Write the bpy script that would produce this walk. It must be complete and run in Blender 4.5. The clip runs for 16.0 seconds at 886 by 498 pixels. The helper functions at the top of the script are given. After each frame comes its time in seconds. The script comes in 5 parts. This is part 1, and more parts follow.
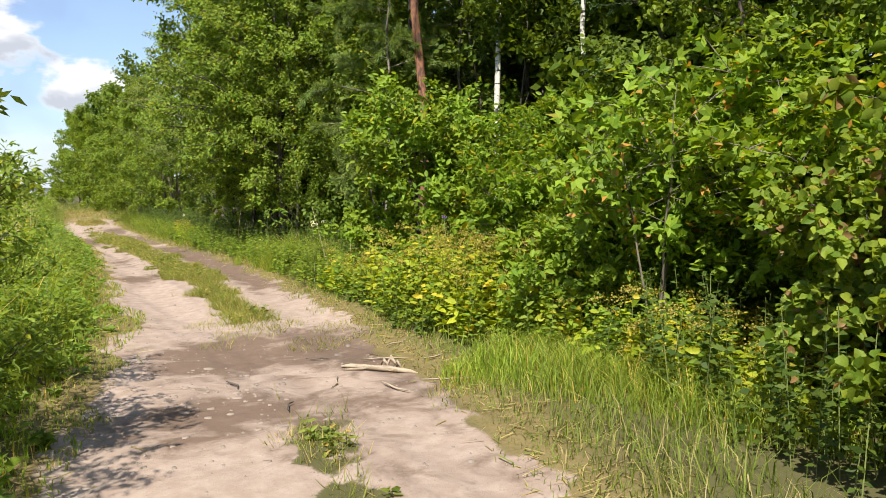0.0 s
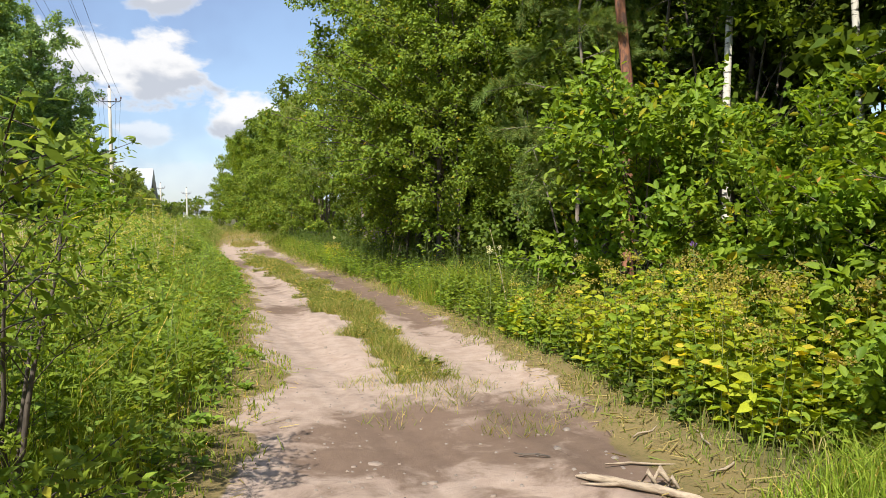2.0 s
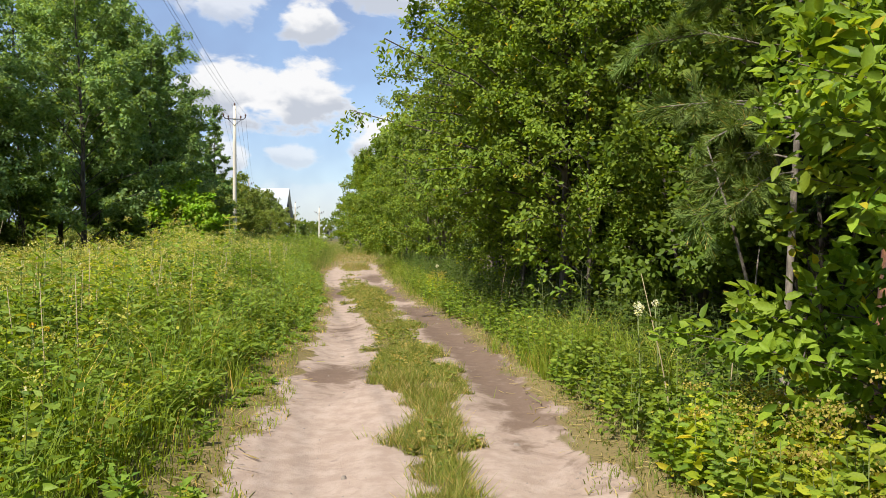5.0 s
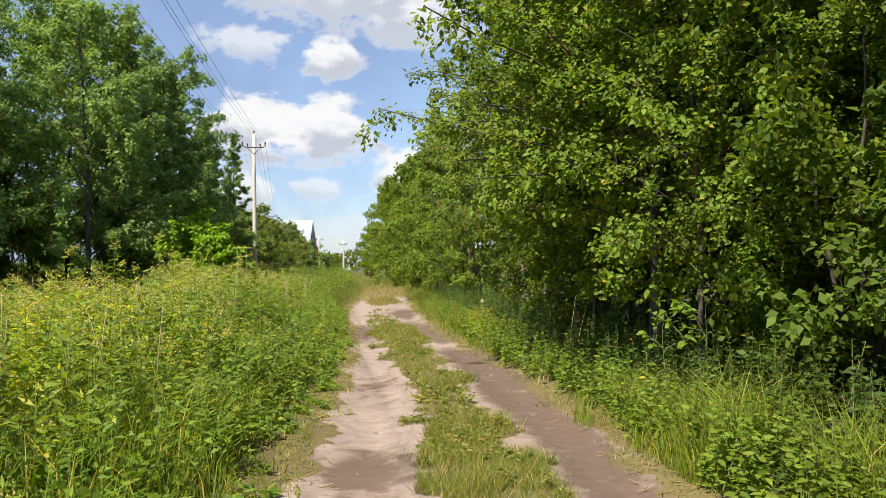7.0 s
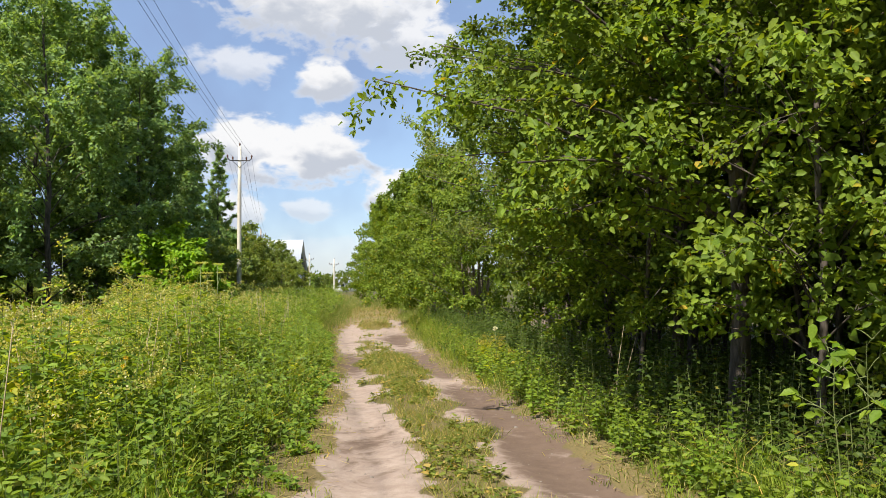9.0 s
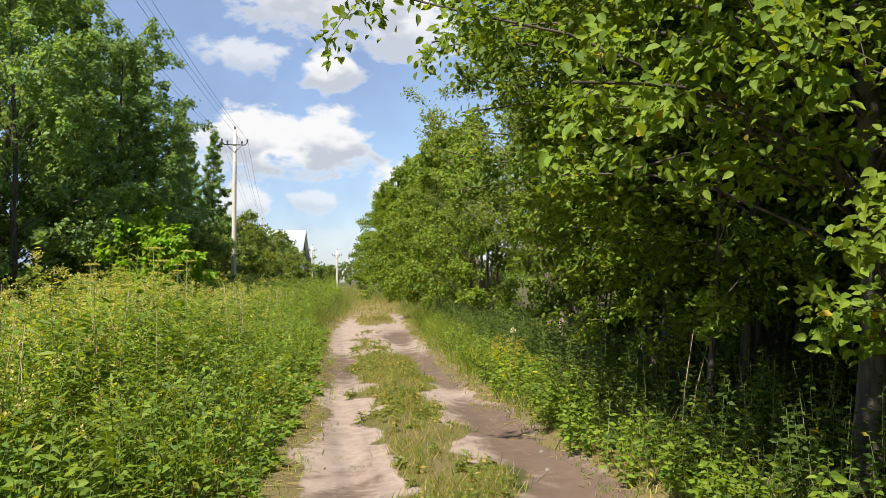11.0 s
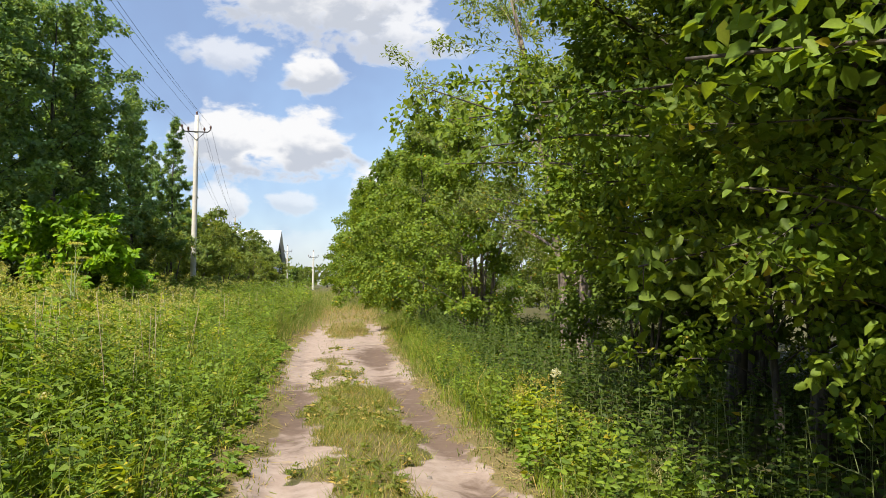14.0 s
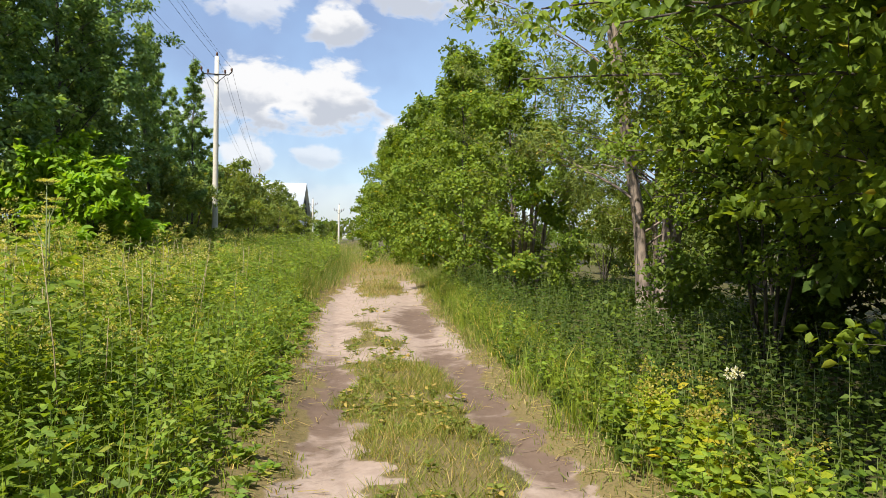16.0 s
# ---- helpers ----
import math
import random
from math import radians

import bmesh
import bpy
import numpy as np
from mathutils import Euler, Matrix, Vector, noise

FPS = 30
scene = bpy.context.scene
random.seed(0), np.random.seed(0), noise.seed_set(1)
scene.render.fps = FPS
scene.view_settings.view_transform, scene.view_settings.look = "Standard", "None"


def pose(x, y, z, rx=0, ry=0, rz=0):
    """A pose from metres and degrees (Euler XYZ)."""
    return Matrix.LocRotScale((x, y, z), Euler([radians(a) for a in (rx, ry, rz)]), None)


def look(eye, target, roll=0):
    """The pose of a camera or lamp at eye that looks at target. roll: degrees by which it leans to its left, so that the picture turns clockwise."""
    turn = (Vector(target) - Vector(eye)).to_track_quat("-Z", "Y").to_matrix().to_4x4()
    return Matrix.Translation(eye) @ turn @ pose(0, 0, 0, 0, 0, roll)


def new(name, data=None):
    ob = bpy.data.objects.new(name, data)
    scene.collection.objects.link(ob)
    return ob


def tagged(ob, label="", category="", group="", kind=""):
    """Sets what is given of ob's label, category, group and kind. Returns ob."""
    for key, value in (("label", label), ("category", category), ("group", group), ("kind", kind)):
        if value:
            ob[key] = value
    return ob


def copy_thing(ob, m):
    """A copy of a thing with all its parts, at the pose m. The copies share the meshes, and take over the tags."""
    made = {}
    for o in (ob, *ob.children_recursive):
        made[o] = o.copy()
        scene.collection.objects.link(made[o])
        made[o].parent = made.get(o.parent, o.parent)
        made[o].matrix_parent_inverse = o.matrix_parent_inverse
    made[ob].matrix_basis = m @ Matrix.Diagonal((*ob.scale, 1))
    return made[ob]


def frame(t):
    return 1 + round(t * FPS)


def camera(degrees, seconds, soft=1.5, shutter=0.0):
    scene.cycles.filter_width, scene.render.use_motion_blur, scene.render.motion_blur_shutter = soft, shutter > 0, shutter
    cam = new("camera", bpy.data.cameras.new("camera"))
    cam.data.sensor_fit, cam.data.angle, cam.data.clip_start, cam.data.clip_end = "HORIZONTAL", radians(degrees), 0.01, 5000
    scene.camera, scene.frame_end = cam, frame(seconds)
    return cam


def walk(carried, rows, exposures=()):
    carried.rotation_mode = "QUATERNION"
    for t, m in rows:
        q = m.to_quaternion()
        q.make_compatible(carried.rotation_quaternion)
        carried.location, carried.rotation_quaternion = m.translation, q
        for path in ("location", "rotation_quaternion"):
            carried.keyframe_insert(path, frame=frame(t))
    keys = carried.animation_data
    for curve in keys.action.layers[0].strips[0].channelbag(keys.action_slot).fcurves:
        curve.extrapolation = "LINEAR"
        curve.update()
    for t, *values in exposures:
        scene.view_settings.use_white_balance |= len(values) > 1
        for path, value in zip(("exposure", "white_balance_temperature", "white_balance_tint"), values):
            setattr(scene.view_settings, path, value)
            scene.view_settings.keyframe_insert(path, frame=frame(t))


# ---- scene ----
cam = camera(61.8, 16.0, soft=0.5)
PATH = [
    (0, (-1.211, -1.157, 1.458), (-0.29, 0.61, 1.292), -0.9),
    (0.5, (-1.222, -0.59, 1.497), (-0.401, 1.227, 1.345), -0.6),
    (1, (-1.179, -0.112, 1.458), (-0.458, 1.749, 1.328), -0.5),
    (1.5, (-1.081, 0.45, 1.4), (-0.47, 2.352, 1.304), -0.8),
    (2, (-0.971, 1.074, 1.395), (-0.39, 2.986, 1.299), -0.7),
    (2.5, (-0.777, 1.681, 1.427), (-0.24, 3.606, 1.348), -0.7),
    (3, (-0.655, 2.259, 1.451), (-0.065, 4.17, 1.455), -0.4),
    (3.5, (-0.452, 2.78, 1.426), (0.169, 4.681, 1.479), 0.9),
    (4, (-0.241, 3.333, 1.408), (0.337, 5.248, 1.385), 1.8),
    (4.5, (-0.021, 3.845, 1.427), (0.404, 5.799, 1.408), 1.1),
    (5, (0.164, 4.393, 1.459), (0.398, 6.379, 1.423), 0.2),
    (5.2, (0.192, 4.632, 1.432), (0.378, 6.622, 1.365), 0.1),
    (7.3, (0.034, 7.235, 1.465), (0.208, 9.226, 1.532), -1.0),
    (7.5, (0.022, 7.458, 1.474), (0.219, 9.447, 1.555), -0.7),
    (8, (0.086, 8.064, 1.488), (0.297, 10.049, 1.615), -0.5),
    (8.5, (0.058, 8.655, 1.531), (0.251, 10.64, 1.676), -0.6),
    (9, (0.046, 9.115, 1.435), (0.239, 11.103, 1.538), -0.5),
    (9.2, (0.055, 9.343, 1.449), (0.213, 11.335, 1.525), -0.5),
    (11.3, (0.25, 11.51, 1.437), (0.442, 13.499, 1.522), 0.0),
    (11.5, (0.271, 11.792, 1.447), (0.488, 13.778, 1.544), -0.1),
    (12, (0.321, 12.405, 1.432), (0.524, 14.39, 1.572), 0.3),
    (12.5, (0.291, 13.044, 1.466), (0.459, 15.029, 1.634), 0.5),
    (13, (0.304, 13.459, 1.455), (0.47, 15.448, 1.576), 0.6),
    (13.5, (0.301, 14.009, 1.454), (0.532, 15.994, 1.534), 0.6),
    (14, (0.349, 14.566, 1.497), (0.584, 16.55, 1.588), 0.5),
    (14.5, (0.301, 15.125, 1.507), (0.48, 17.115, 1.606), 0.3),
    (15, (0.279, 15.712, 1.536), (0.401, 17.706, 1.622), 0.6),
    (15.5, (0.17, 16.222, 1.513), (0.282, 18.218, 1.544), 0.8),
    (16, (0.121, 16.624, 1.464), (0.293, 18.616, 1.433), 1.0),
]
walk(cam, [(t, look(eye, aim, roll)) for t, eye, aim, roll in PATH], exposures=((0, 0.95), (2, 0.82), (5, 0.77), (10, 0.76), (16, 0.79)))

# ---- light ----
SUN_TO = Vector((-0.40, -0.46, 0.79)).normalized()
sun_el = math.asin(SUN_TO.z)
sun_az = math.atan2(SUN_TO.x, SUN_TO.y)
sun = new("sun", bpy.data.lights.new("sun", "SUN"))
sun.data.energy, sun.data.angle, sun.data.color = 4.8, radians(0.7), (1.0, 0.94, 0.82)
sun.matrix_world = look(SUN_TO * 60, (0, 0, 0))


def nodes_of(owner):
    owner.use_nodes = True
    tree = owner.node_tree
    tree.nodes.clear()

    def add(kind, **values):
        node = tree.nodes.new(kind)
        for key, value in values.items():
            if key in ("operation", "blend_type", "sky_type", "sun_disc", "sun_elevation", "sun_rotation", "data_type", "attribute_name",
                       "noise_dimensions", "feature", "use_clamp", "interpolation_type", "altitude", "air_density", "dust_density", "ozone_density"):
                if key == "operation":
                    node.operation = value
                elif key == "blend_type":
                    node.blend_type = value
                elif key == "sky_type":
                    node.sky_type = value
                elif key == "sun_disc":
                    node.sun_disc = value
                elif key == "sun_elevation":
                    node.sun_elevation = value
                elif key == "sun_rotation":
                    node.sun_rotation = value
                elif key == "data_type":
                    node.data_type = value
                elif key == "attribute_name":
                    node.attribute_name = value
                elif key == "noise_dimensions":
                    node.noise_dimensions = value
                elif key == "feature":
                    node.feature = value
                elif key == "use_clamp":
                    node.use_clamp = value
                elif key == "interpolation_type":
                    node.interpolation_type = value
                elif key == "air_density":
                    node.air_density = value
                elif key == "dust_density":
                    node.dust_density = value
            else:
                name = key.replace("_", " ")
                socket = node.inputs[int(key[1:])] if key[0] == "i" and key[1:].isdigit() else node.inputs[name]
                if isinstance(value, bpy.types.NodeSocket):
                    tree.links.new(value, socket)
                else:
                    socket.default_value = value
        return node

    return tree, add


def fmath(add, op, a, b=0.0, c=None):
    node = add("ShaderNodeMath", operation=op, i0=a, i1=b)
    if c is not None:
        node.inputs[2].default_value = c
    return node.outputs[0]


def smooth(add, value, lo, hi):
    node = add("ShaderNodeMapRange", interpolation_type="SMOOTHSTEP", i0=value, i1=lo, i2=hi, i3=0.0, i4=1.0)
    return node.outputs[0]


def blend(add, fac, a, b, mode="MIX"):
    node = add("ShaderNodeMixRGB", blend_type=mode, i0=fac, i1=a, i2=b)
    return node.outputs[0]


# ---- sky: clear air and fair-weather clouds ----
world = bpy.data.worlds.new("sky")
scene.world = world
tree, add = nodes_of(world)
sky = add("ShaderNodeTexSky", sky_type="NISHITA", sun_disc=False, sun_elevation=sun_el, sun_rotation=sun_az, air_density=1.0, dust_density=0.7)
way = add("ShaderNodeTexCoord").outputs["Generated"]
xyz = add("ShaderNodeSeparateXYZ", Vector=way)
az = fmath(add, "MULTIPLY", fmath(add, "ARCTAN2", xyz.outputs[0], xyz.outputs[1]), 57.2958)
el = fmath(add, "MULTIPLY", fmath(add, "ARCSINE", xyz.outputs[2]), 57.2958)
flat_way = add("ShaderNodeMapping", Vector=way, Scale=(1.0, 1.0, 1.7)).outputs[0]
puff = add("ShaderNodeTexNoise", Vector=flat_way, Scale=13.0, Detail=6.0, Roughness=0.55, Distortion=0.4).outputs[0]
fluff = add("ShaderNodeTexNoise", Vector=flat_way, Scale=34.0, Detail=4.0, Roughness=0.5, Distortion=0.3).outputs[0]
puff = fmath(add, "ADD", fmath(add, "MULTIPLY", fmath(add, "SUBTRACT", puff, 0.5), 1.4), fmath(add, "MULTIPLY", fmath(add, "SUBTRACT", fluff, 0.5), 0.9))
cover = None
CLOUDS = [  # azimuth, elevation, half width, half height, strength
    (-6.8, 10.0, 6.0, 2.6, 1.0), (-9.5, 10.8, 2.6, 2.0, 1.0), (-3.6, 10.6, 2.8, 1.9, 1.0),
    (-3.5, 22.0, 8.5, 4.2, 1.0), (3.0, 19.5, 5.0, 3.2, 0.9), (-3.6, 15.8, 2.1, 1.6, 1.0), (-9.6, 16.6, 3.2, 1.3, 0.7),
    (-4.4, 6.1, 2.2, 0.9, 0.6), (-10.0, 5.6, 2.0, 1.7, 0.8), (2.2, 7.2, 2.8, 1.7, 1.0), (-13.0, 8.5, 3.0, 1.0, 0.4),
    (-2.5, 2.8, 6.0, 1.2, 0.25), (14.0, 30.0, 9.0, 4.0, 0.8), (-26.0, 24.0, 7.0, 4.0, 0.8), (-40.0, 14.0, 8.0, 3.0, 0.9),
    (60.0, 26.0, 12.0, 5.0, 0.9), (120.0, 18.0, 14.0, 4.0, 0.9), (-100.0, 22.0, 14.0, 5.0, 0.9), (170.0, 16.0, 12.0, 4.0, 0.9)]
shade_low = None
for a, e, ra, re, power in CLOUDS:
    dx = fmath(add, "DIVIDE", fmath(add, "SUBTRACT", az, a), ra)
    dy = fmath(add, "DIVIDE", fmath(add, "SUBTRACT", el, e), re)
    d = fmath(add, "SQRT", fmath(add, "ADD", fmath(add, "MULTIPLY", dx, dx), fmath(add, "MULTIPLY", dy, dy)))
    d = fmath(add, "ADD", d, fmath(add, "MULTIPLY", puff, -1.5))
    m = fmath(add, "MULTIPLY", smooth(add, d, 1.16, 0.66), power)
    low = fmath(add, "MULTIPLY", m, smooth(add, fmath(add, "ADD", dy, fmath(add, "MULTIPLY", puff, -1.4)), 0.15, -0.75))
    cover = m if cover is None else fmath(add, "MAXIMUM", cover, m)
    shade_low = low if shade_low is None else fmath(add, "MAXIMUM", shade_low, low)
haze = add("ShaderNodeTexNoise", Vector=way, Scale=4.0, Detail=4.0, Roughness=0.6).outputs[0]
haze = fmath(add, "ADD", 0.45, fmath(add, "MULTIPLY", smooth(add, haze, 0.38, 0.72), 0.35))
air = blend(add, haze, sky.outputs[0], (1.35, 1.85, 3.05, 1))
body_tone = blend(add, fmath(add, "MULTIPLY", shade_low, 0.75), (4.5, 4.5, 4.55, 1), (2.15, 2.4, 2.9, 1))
tone = blend(add, cover, air, body_tone)
backdrop = add("ShaderNodeBackground", Color=tone, Strength=0.125)
out = add("ShaderNodeOutputWorld")
tree.links.new(backdrop.outputs[0], out.inputs[0])


# ---- materials ----
def leaf_material(name, dark, light, accent=None, share=0.0, through_light=0.45, rough=0.55, patch=1.6):
    m = bpy.data.materials.new(name)
    tree, add = nodes_of(m)
    rnd = add("ShaderNodeNewGeometry").outputs["Random Per Island"]
    col = blend(add, rnd, (*dark, 1), (*light, 1))
    where = add("ShaderNodeNewGeometry").outputs["Position"]
    big = add("ShaderNodeTexNoise", Vector=where, Scale=patch, Detail=3.0).outputs[0]
    hsv = add("ShaderNodeHueSaturation", Hue=0.5, Saturation=1.0, Color=col)
    tree.links.new(fmath(add, "ADD", 0.62, fmath(add, "MULTIPLY", big, 0.76)), hsv.inputs["Value"])
    tree.links.new(fmath(add, "ADD", 0.475, fmath(add, "MULTIPLY", big, 0.05)), hsv.inputs["Hue"])
    col = hsv.outputs[0]
    if accent:
        other = fmath(add, "FRACT", fmath(add, "MULTIPLY", rnd, 37.31))
        col = blend(add, smooth(add, other, 1.0 - share, 1.0 - share + 0.02), col, (*accent, 1))
    vein = add("ShaderNodeTexNoise", Vector=where, Scale=90.0, Detail=2.0).outputs[0]
    col = blend(add, 0.5, col, blend(add, vein, (0.6, 0.6, 0.6, 1), (1.6, 1.6, 1.6, 1)), "MULTIPLY")
    shiny = add("ShaderNodeBsdfPrincipled", Base_Color=col, Roughness=rough)
    shiny.inputs["Specular IOR Level"].default_value = 0.22
    glow = add("ShaderNodeBsdfTranslucent", Color=blend(add, 1.0, col, (1.5, 1.35, 0.45, 1), "MULTIPLY"))
    mix = add("ShaderNodeMixShader", i0=through_light, i1=shiny.outputs[0], i2=glow.outputs[0])
    out = add("ShaderNodeOutputMaterial")
    tree.links.new(mix.outputs[0], out.inputs[0])
    return m


def bark_material(name, base, mark, scale=(14, 14, 3), contrast=(0.42, 0.62), rough=0.85, bump=0.5):
    m = bpy.data.materials.new(name)
    tree, add = nodes_of(m)
    where = add("ShaderNodeTexCoord").outputs["Object"]
    stretched = add("ShaderNodeMapping", Vector=where, Scale=scale).outputs[0]
    grain = add("ShaderNodeTexNoise", Vector=stretched, Scale=1.0, Detail=6.0, Roughness=0.65).outputs[0]
    stain = add("ShaderNodeTexNoise", Vector=where, Scale=1.7, Detail=3.0).outputs[0]
    col = blend(add, smooth(add, grain, *contrast), (*base, 1), (*mark, 1))
    col = blend(add, 0.6, col, blend(add, stain, (0.5, 0.52, 0.5, 1), (1.4, 1.36, 1.3, 1)), "MULTIPLY")
    bumped = add("ShaderNodeBump", Strength=bump, Distance=0.02, Height=grain)
    body = add("ShaderNodeBsdfPrincipled", Base_Color=col, Roughness=rough, Normal=bumped.outputs[0])
    out = add("ShaderNodeOutputMaterial")
    tree.links.new(body.outputs[0], out.inputs[0])
    return m


def plain_material(name, base, rough=0.6, vary=0.25, scale=6.0, metal=0.0):
    m = bpy.data.materials.new(name)
    tree, add = nodes_of(m)
    where = add("ShaderNodeTexCoord").outputs["Object"]
    a = add("ShaderNodeTexNoise", Vector=where, Scale=scale, Detail=6.0, Roughness=0.6).outputs[0]
    col = blend(add, a, tuple(c * (1 - vary) for c in base) + (1,), tuple(min(1, c * (1 + vary)) for c in base) + (1,))
    bumped = add("ShaderNodeBump", Strength=0.25, Distance=0.01, Height=a)
    body = add("ShaderNodeBsdfPrincipled", Base_Color=col, Roughness=rough, Metallic=metal, Normal=bumped.outputs[0])
    out = add("ShaderNodeOutputMaterial")
    tree.links.new(body.outputs[0], out.inputs[0])
    return m


M = {
    "birch_leaf": leaf_material("birch_leaf", (0.094, 0.153, 0.018), (0.234, 0.312, 0.035), (0.488, 0.349, 0.033), 0.02),
    # darker than birch_leaf, with the wood's deep shade set into the leaf colour
    "shade_toned_leaf": leaf_material("shade_toned_leaf", (0.062, 0.106, 0.014), (0.155, 0.216, 0.028)),
    "dark_leaf": leaf_material("dark_leaf", (0.110, 0.190, 0.062), (0.265, 0.375, 0.125), (0.36, 0.38, 0.12), 0.02),
    "willow_leaf": leaf_material("willow_leaf", (0.117, 0.165, 0.036), (0.243, 0.299, 0.071), (0.428, 0.331, 0.073), 0.03),
    "bush_leaf": leaf_material("bush_leaf", (0.090, 0.160, 0.014), (0.243, 0.340, 0.031), (0.430, 0.370, 0.031), 0.04),
    "maple_leaf": leaf_material("maple_leaf", (0.103, 0.182, 0.017), (0.257, 0.363, 0.031), (0.515, 0.262, 0.062), 0.05),
    "rusty_leaf": leaf_material("rusty_leaf", (0.095, 0.160, 0.016), (0.255, 0.310, 0.034), (0.26, 0.16, 0.07), 0.09),
    # sunlit brightness of one meadow-edge bush, painted into its leaf colour
    "sun_toned_leaf": leaf_material("sun_toned_leaf", (0.143, 0.255, 0.017), (0.269, 0.414, 0.032)),
    "herb_leaf": leaf_material("herb_leaf", (0.095, 0.161, 0.017), (0.237, 0.317, 0.034), (0.43, 0.41, 0.045), 0.02),
    "nettle_leaf": leaf_material("nettle_leaf", (0.095, 0.170, 0.024), (0.230, 0.320, 0.042), (0.36, 0.36, 0.05), 0.05),
    # much darker than herb_leaf: shade beneath the trees is put into this colour
    "shade_toned_herb": leaf_material("shade_toned_herb", (0.044, 0.082, 0.014), (0.108, 0.155, 0.024), (0.327, 0.247, 0.031), 0.015),
    "yellow_herb": leaf_material("yellow_herb", (0.170, 0.250, 0.018), (0.44, 0.48, 0.040), (0.56, 0.47, 0.05), 0.10, through_light=0.5),
    "umbel": leaf_material("umbel", (0.34, 0.35, 0.08), (0.55, 0.49, 0.15), (0.60, 0.56, 0.34), 0.12),
    "gold_umbel": leaf_material("gold_umbel", (0.27, 0.26, 0.045), (0.44, 0.38, 0.085), (0.40, 0.30, 0.10), 0.2),
    "white_flower": leaf_material("white_flower", (0.58, 0.57, 0.44), (0.78, 0.77, 0.66)),
    "violet_flower": leaf_material("violet_flower", (0.20, 0.11, 0.42), (0.34, 0.20, 0.58)),
    "yellow_flower": leaf_material("yellow_flower", (0.52, 0.33, 0.02), (0.70, 0.50, 0.04)),
    "grass": leaf_material("grass", (0.126, 0.198, 0.020), (0.305, 0.368, 0.046), (0.646, 0.467, 0.140), 0.08, patch=0.9),
    "verge_grass": leaf_material("verge_grass", (0.110, 0.165, 0.026), (0.240, 0.290, 0.060), (0.44, 0.37, 0.17), 0.20, patch=1.2),
    "dry_grass": leaf_material("dry_grass", (0.250, 0.204, 0.081), (0.450, 0.360, 0.161), (0.200, 0.240, 0.057), 0.25),
    "strip_grass": leaf_material("strip_grass", (0.130, 0.170, 0.030), (0.285, 0.305, 0.066), (0.50, 0.38, 0.16), 0.20, patch=2.2),
    "strip_weed": leaf_material("strip_weed", (0.094, 0.134, 0.022), (0.237, 0.269, 0.050), (0.450, 0.336, 0.100), 0.15, patch=2.2),
    "needle": leaf_material("needle", (0.085, 0.140, 0.030), (0.190, 0.260, 0.062), (0.36, 0.26, 0.06), 0.05, through_light=0.25),
    "spruce_needle": leaf_material("spruce_needle", (0.030, 0.062, 0.020), (0.070, 0.110, 0.034), through_light=0.2),
    "bark": bark_material("bark", (0.11, 0.088, 0.072), (0.040, 0.032, 0.027)),
    "grey_bark": bark_material("grey_bark", (0.21, 0.18, 0.15), (0.08, 0.066, 0.055)),
    "willow_bark": bark_material("willow_bark", (0.29, 0.225, 0.18), (0.09, 0.07, 0.058), contrast=(0.44, 0.64)),
    "birch_bark": bark_material("birch_bark", (0.60, 0.57, 0.52), (0.05, 0.045, 0.04), scale=(4, 4, 26), contrast=(0.54, 0.61), bump=0.25),
    "pine_bark": bark_material("pine_bark", (0.27, 0.115, 0.060), (0.085, 0.045, 0.034), scale=(20, 20, 6)),
    "dead_wood": bark_material("dead_wood", (0.40, 0.32, 0.24), (0.26, 0.20, 0.15), scale=(10, 60, 60)),
    "stem": plain_material("stem", (0.14, 0.17, 0.05), 0.6),
    "dry_stem": plain_material("dry_stem", (0.34, 0.27, 0.16), 0.7),
    "concrete": plain_material("concrete", (0.58, 0.54, 0.46), 0.85, 0.2, 9.0),
    "weathered_pole": bark_material("weathered_pole", (0.42, 0.38, 0.32), (0.22, 0.19, 0.16), scale=(30, 30, 2)),
    "iron": plain_material("iron", (0.06, 0.055, 0.05), 0.6, 0.3, 10, 0.6),
    "wire": plain_material("wire", (0.05, 0.05, 0.055), 0.5, 0.1, 3, 0.5),
    "porcelain": plain_material("porcelain", (0.12, 0.06, 0.04), 0.25),
    "roof_metal": plain_material("roof_metal", (0.72, 0.74, 0.76), 0.35, 0.06, 2, 0.3),
    "dark_boards": plain_material("dark_boards", (0.045, 0.038, 0.034), 0.8, 0.3, 5),
    "white_wall": plain_material("white_wall", (0.72, 0.71, 0.68), 0.8, 0.1, 2),
    "stone": plain_material("stone", (0.20, 0.165, 0.14), 0.9, 0.45, 30),
    "dry_mud": plain_material("dry_mud", (0.25, 0.195, 0.162), 0.95, 0.2, 40),
    "glass_dark": plain_material("glass_dark", (0.03, 0.035, 0.04), 0.08, 0.05, 2),
}


# ---- mesh helpers ----
def mesh_of(name, verts, quads, material, smooth_faces=False):
    verts = np.asarray(verts, dtype=np.float32).reshape(-1, 3)
    quads = np.asarray(quads, dtype=np.int32).reshape(-1, 4)
    me = bpy.data.meshes.new(name)
    me.vertices.add(len(verts))
    me.vertices.foreach_set("co", verts.ravel())
    me.loops.add(quads.size)
    me.loops.foreach_set("vertex_index", quads.ravel())
    me.polygons.add(len(quads))
    me.polygons.foreach_set("loop_start", np.arange(0, quads.size, 4, dtype=np.int32))
    if smooth_faces:
        me.polygons.foreach_set("use_smooth", np.ones(len(quads), dtype=bool))
    me.materials.append(material)
    me.update(calc_edges=True)
    return me


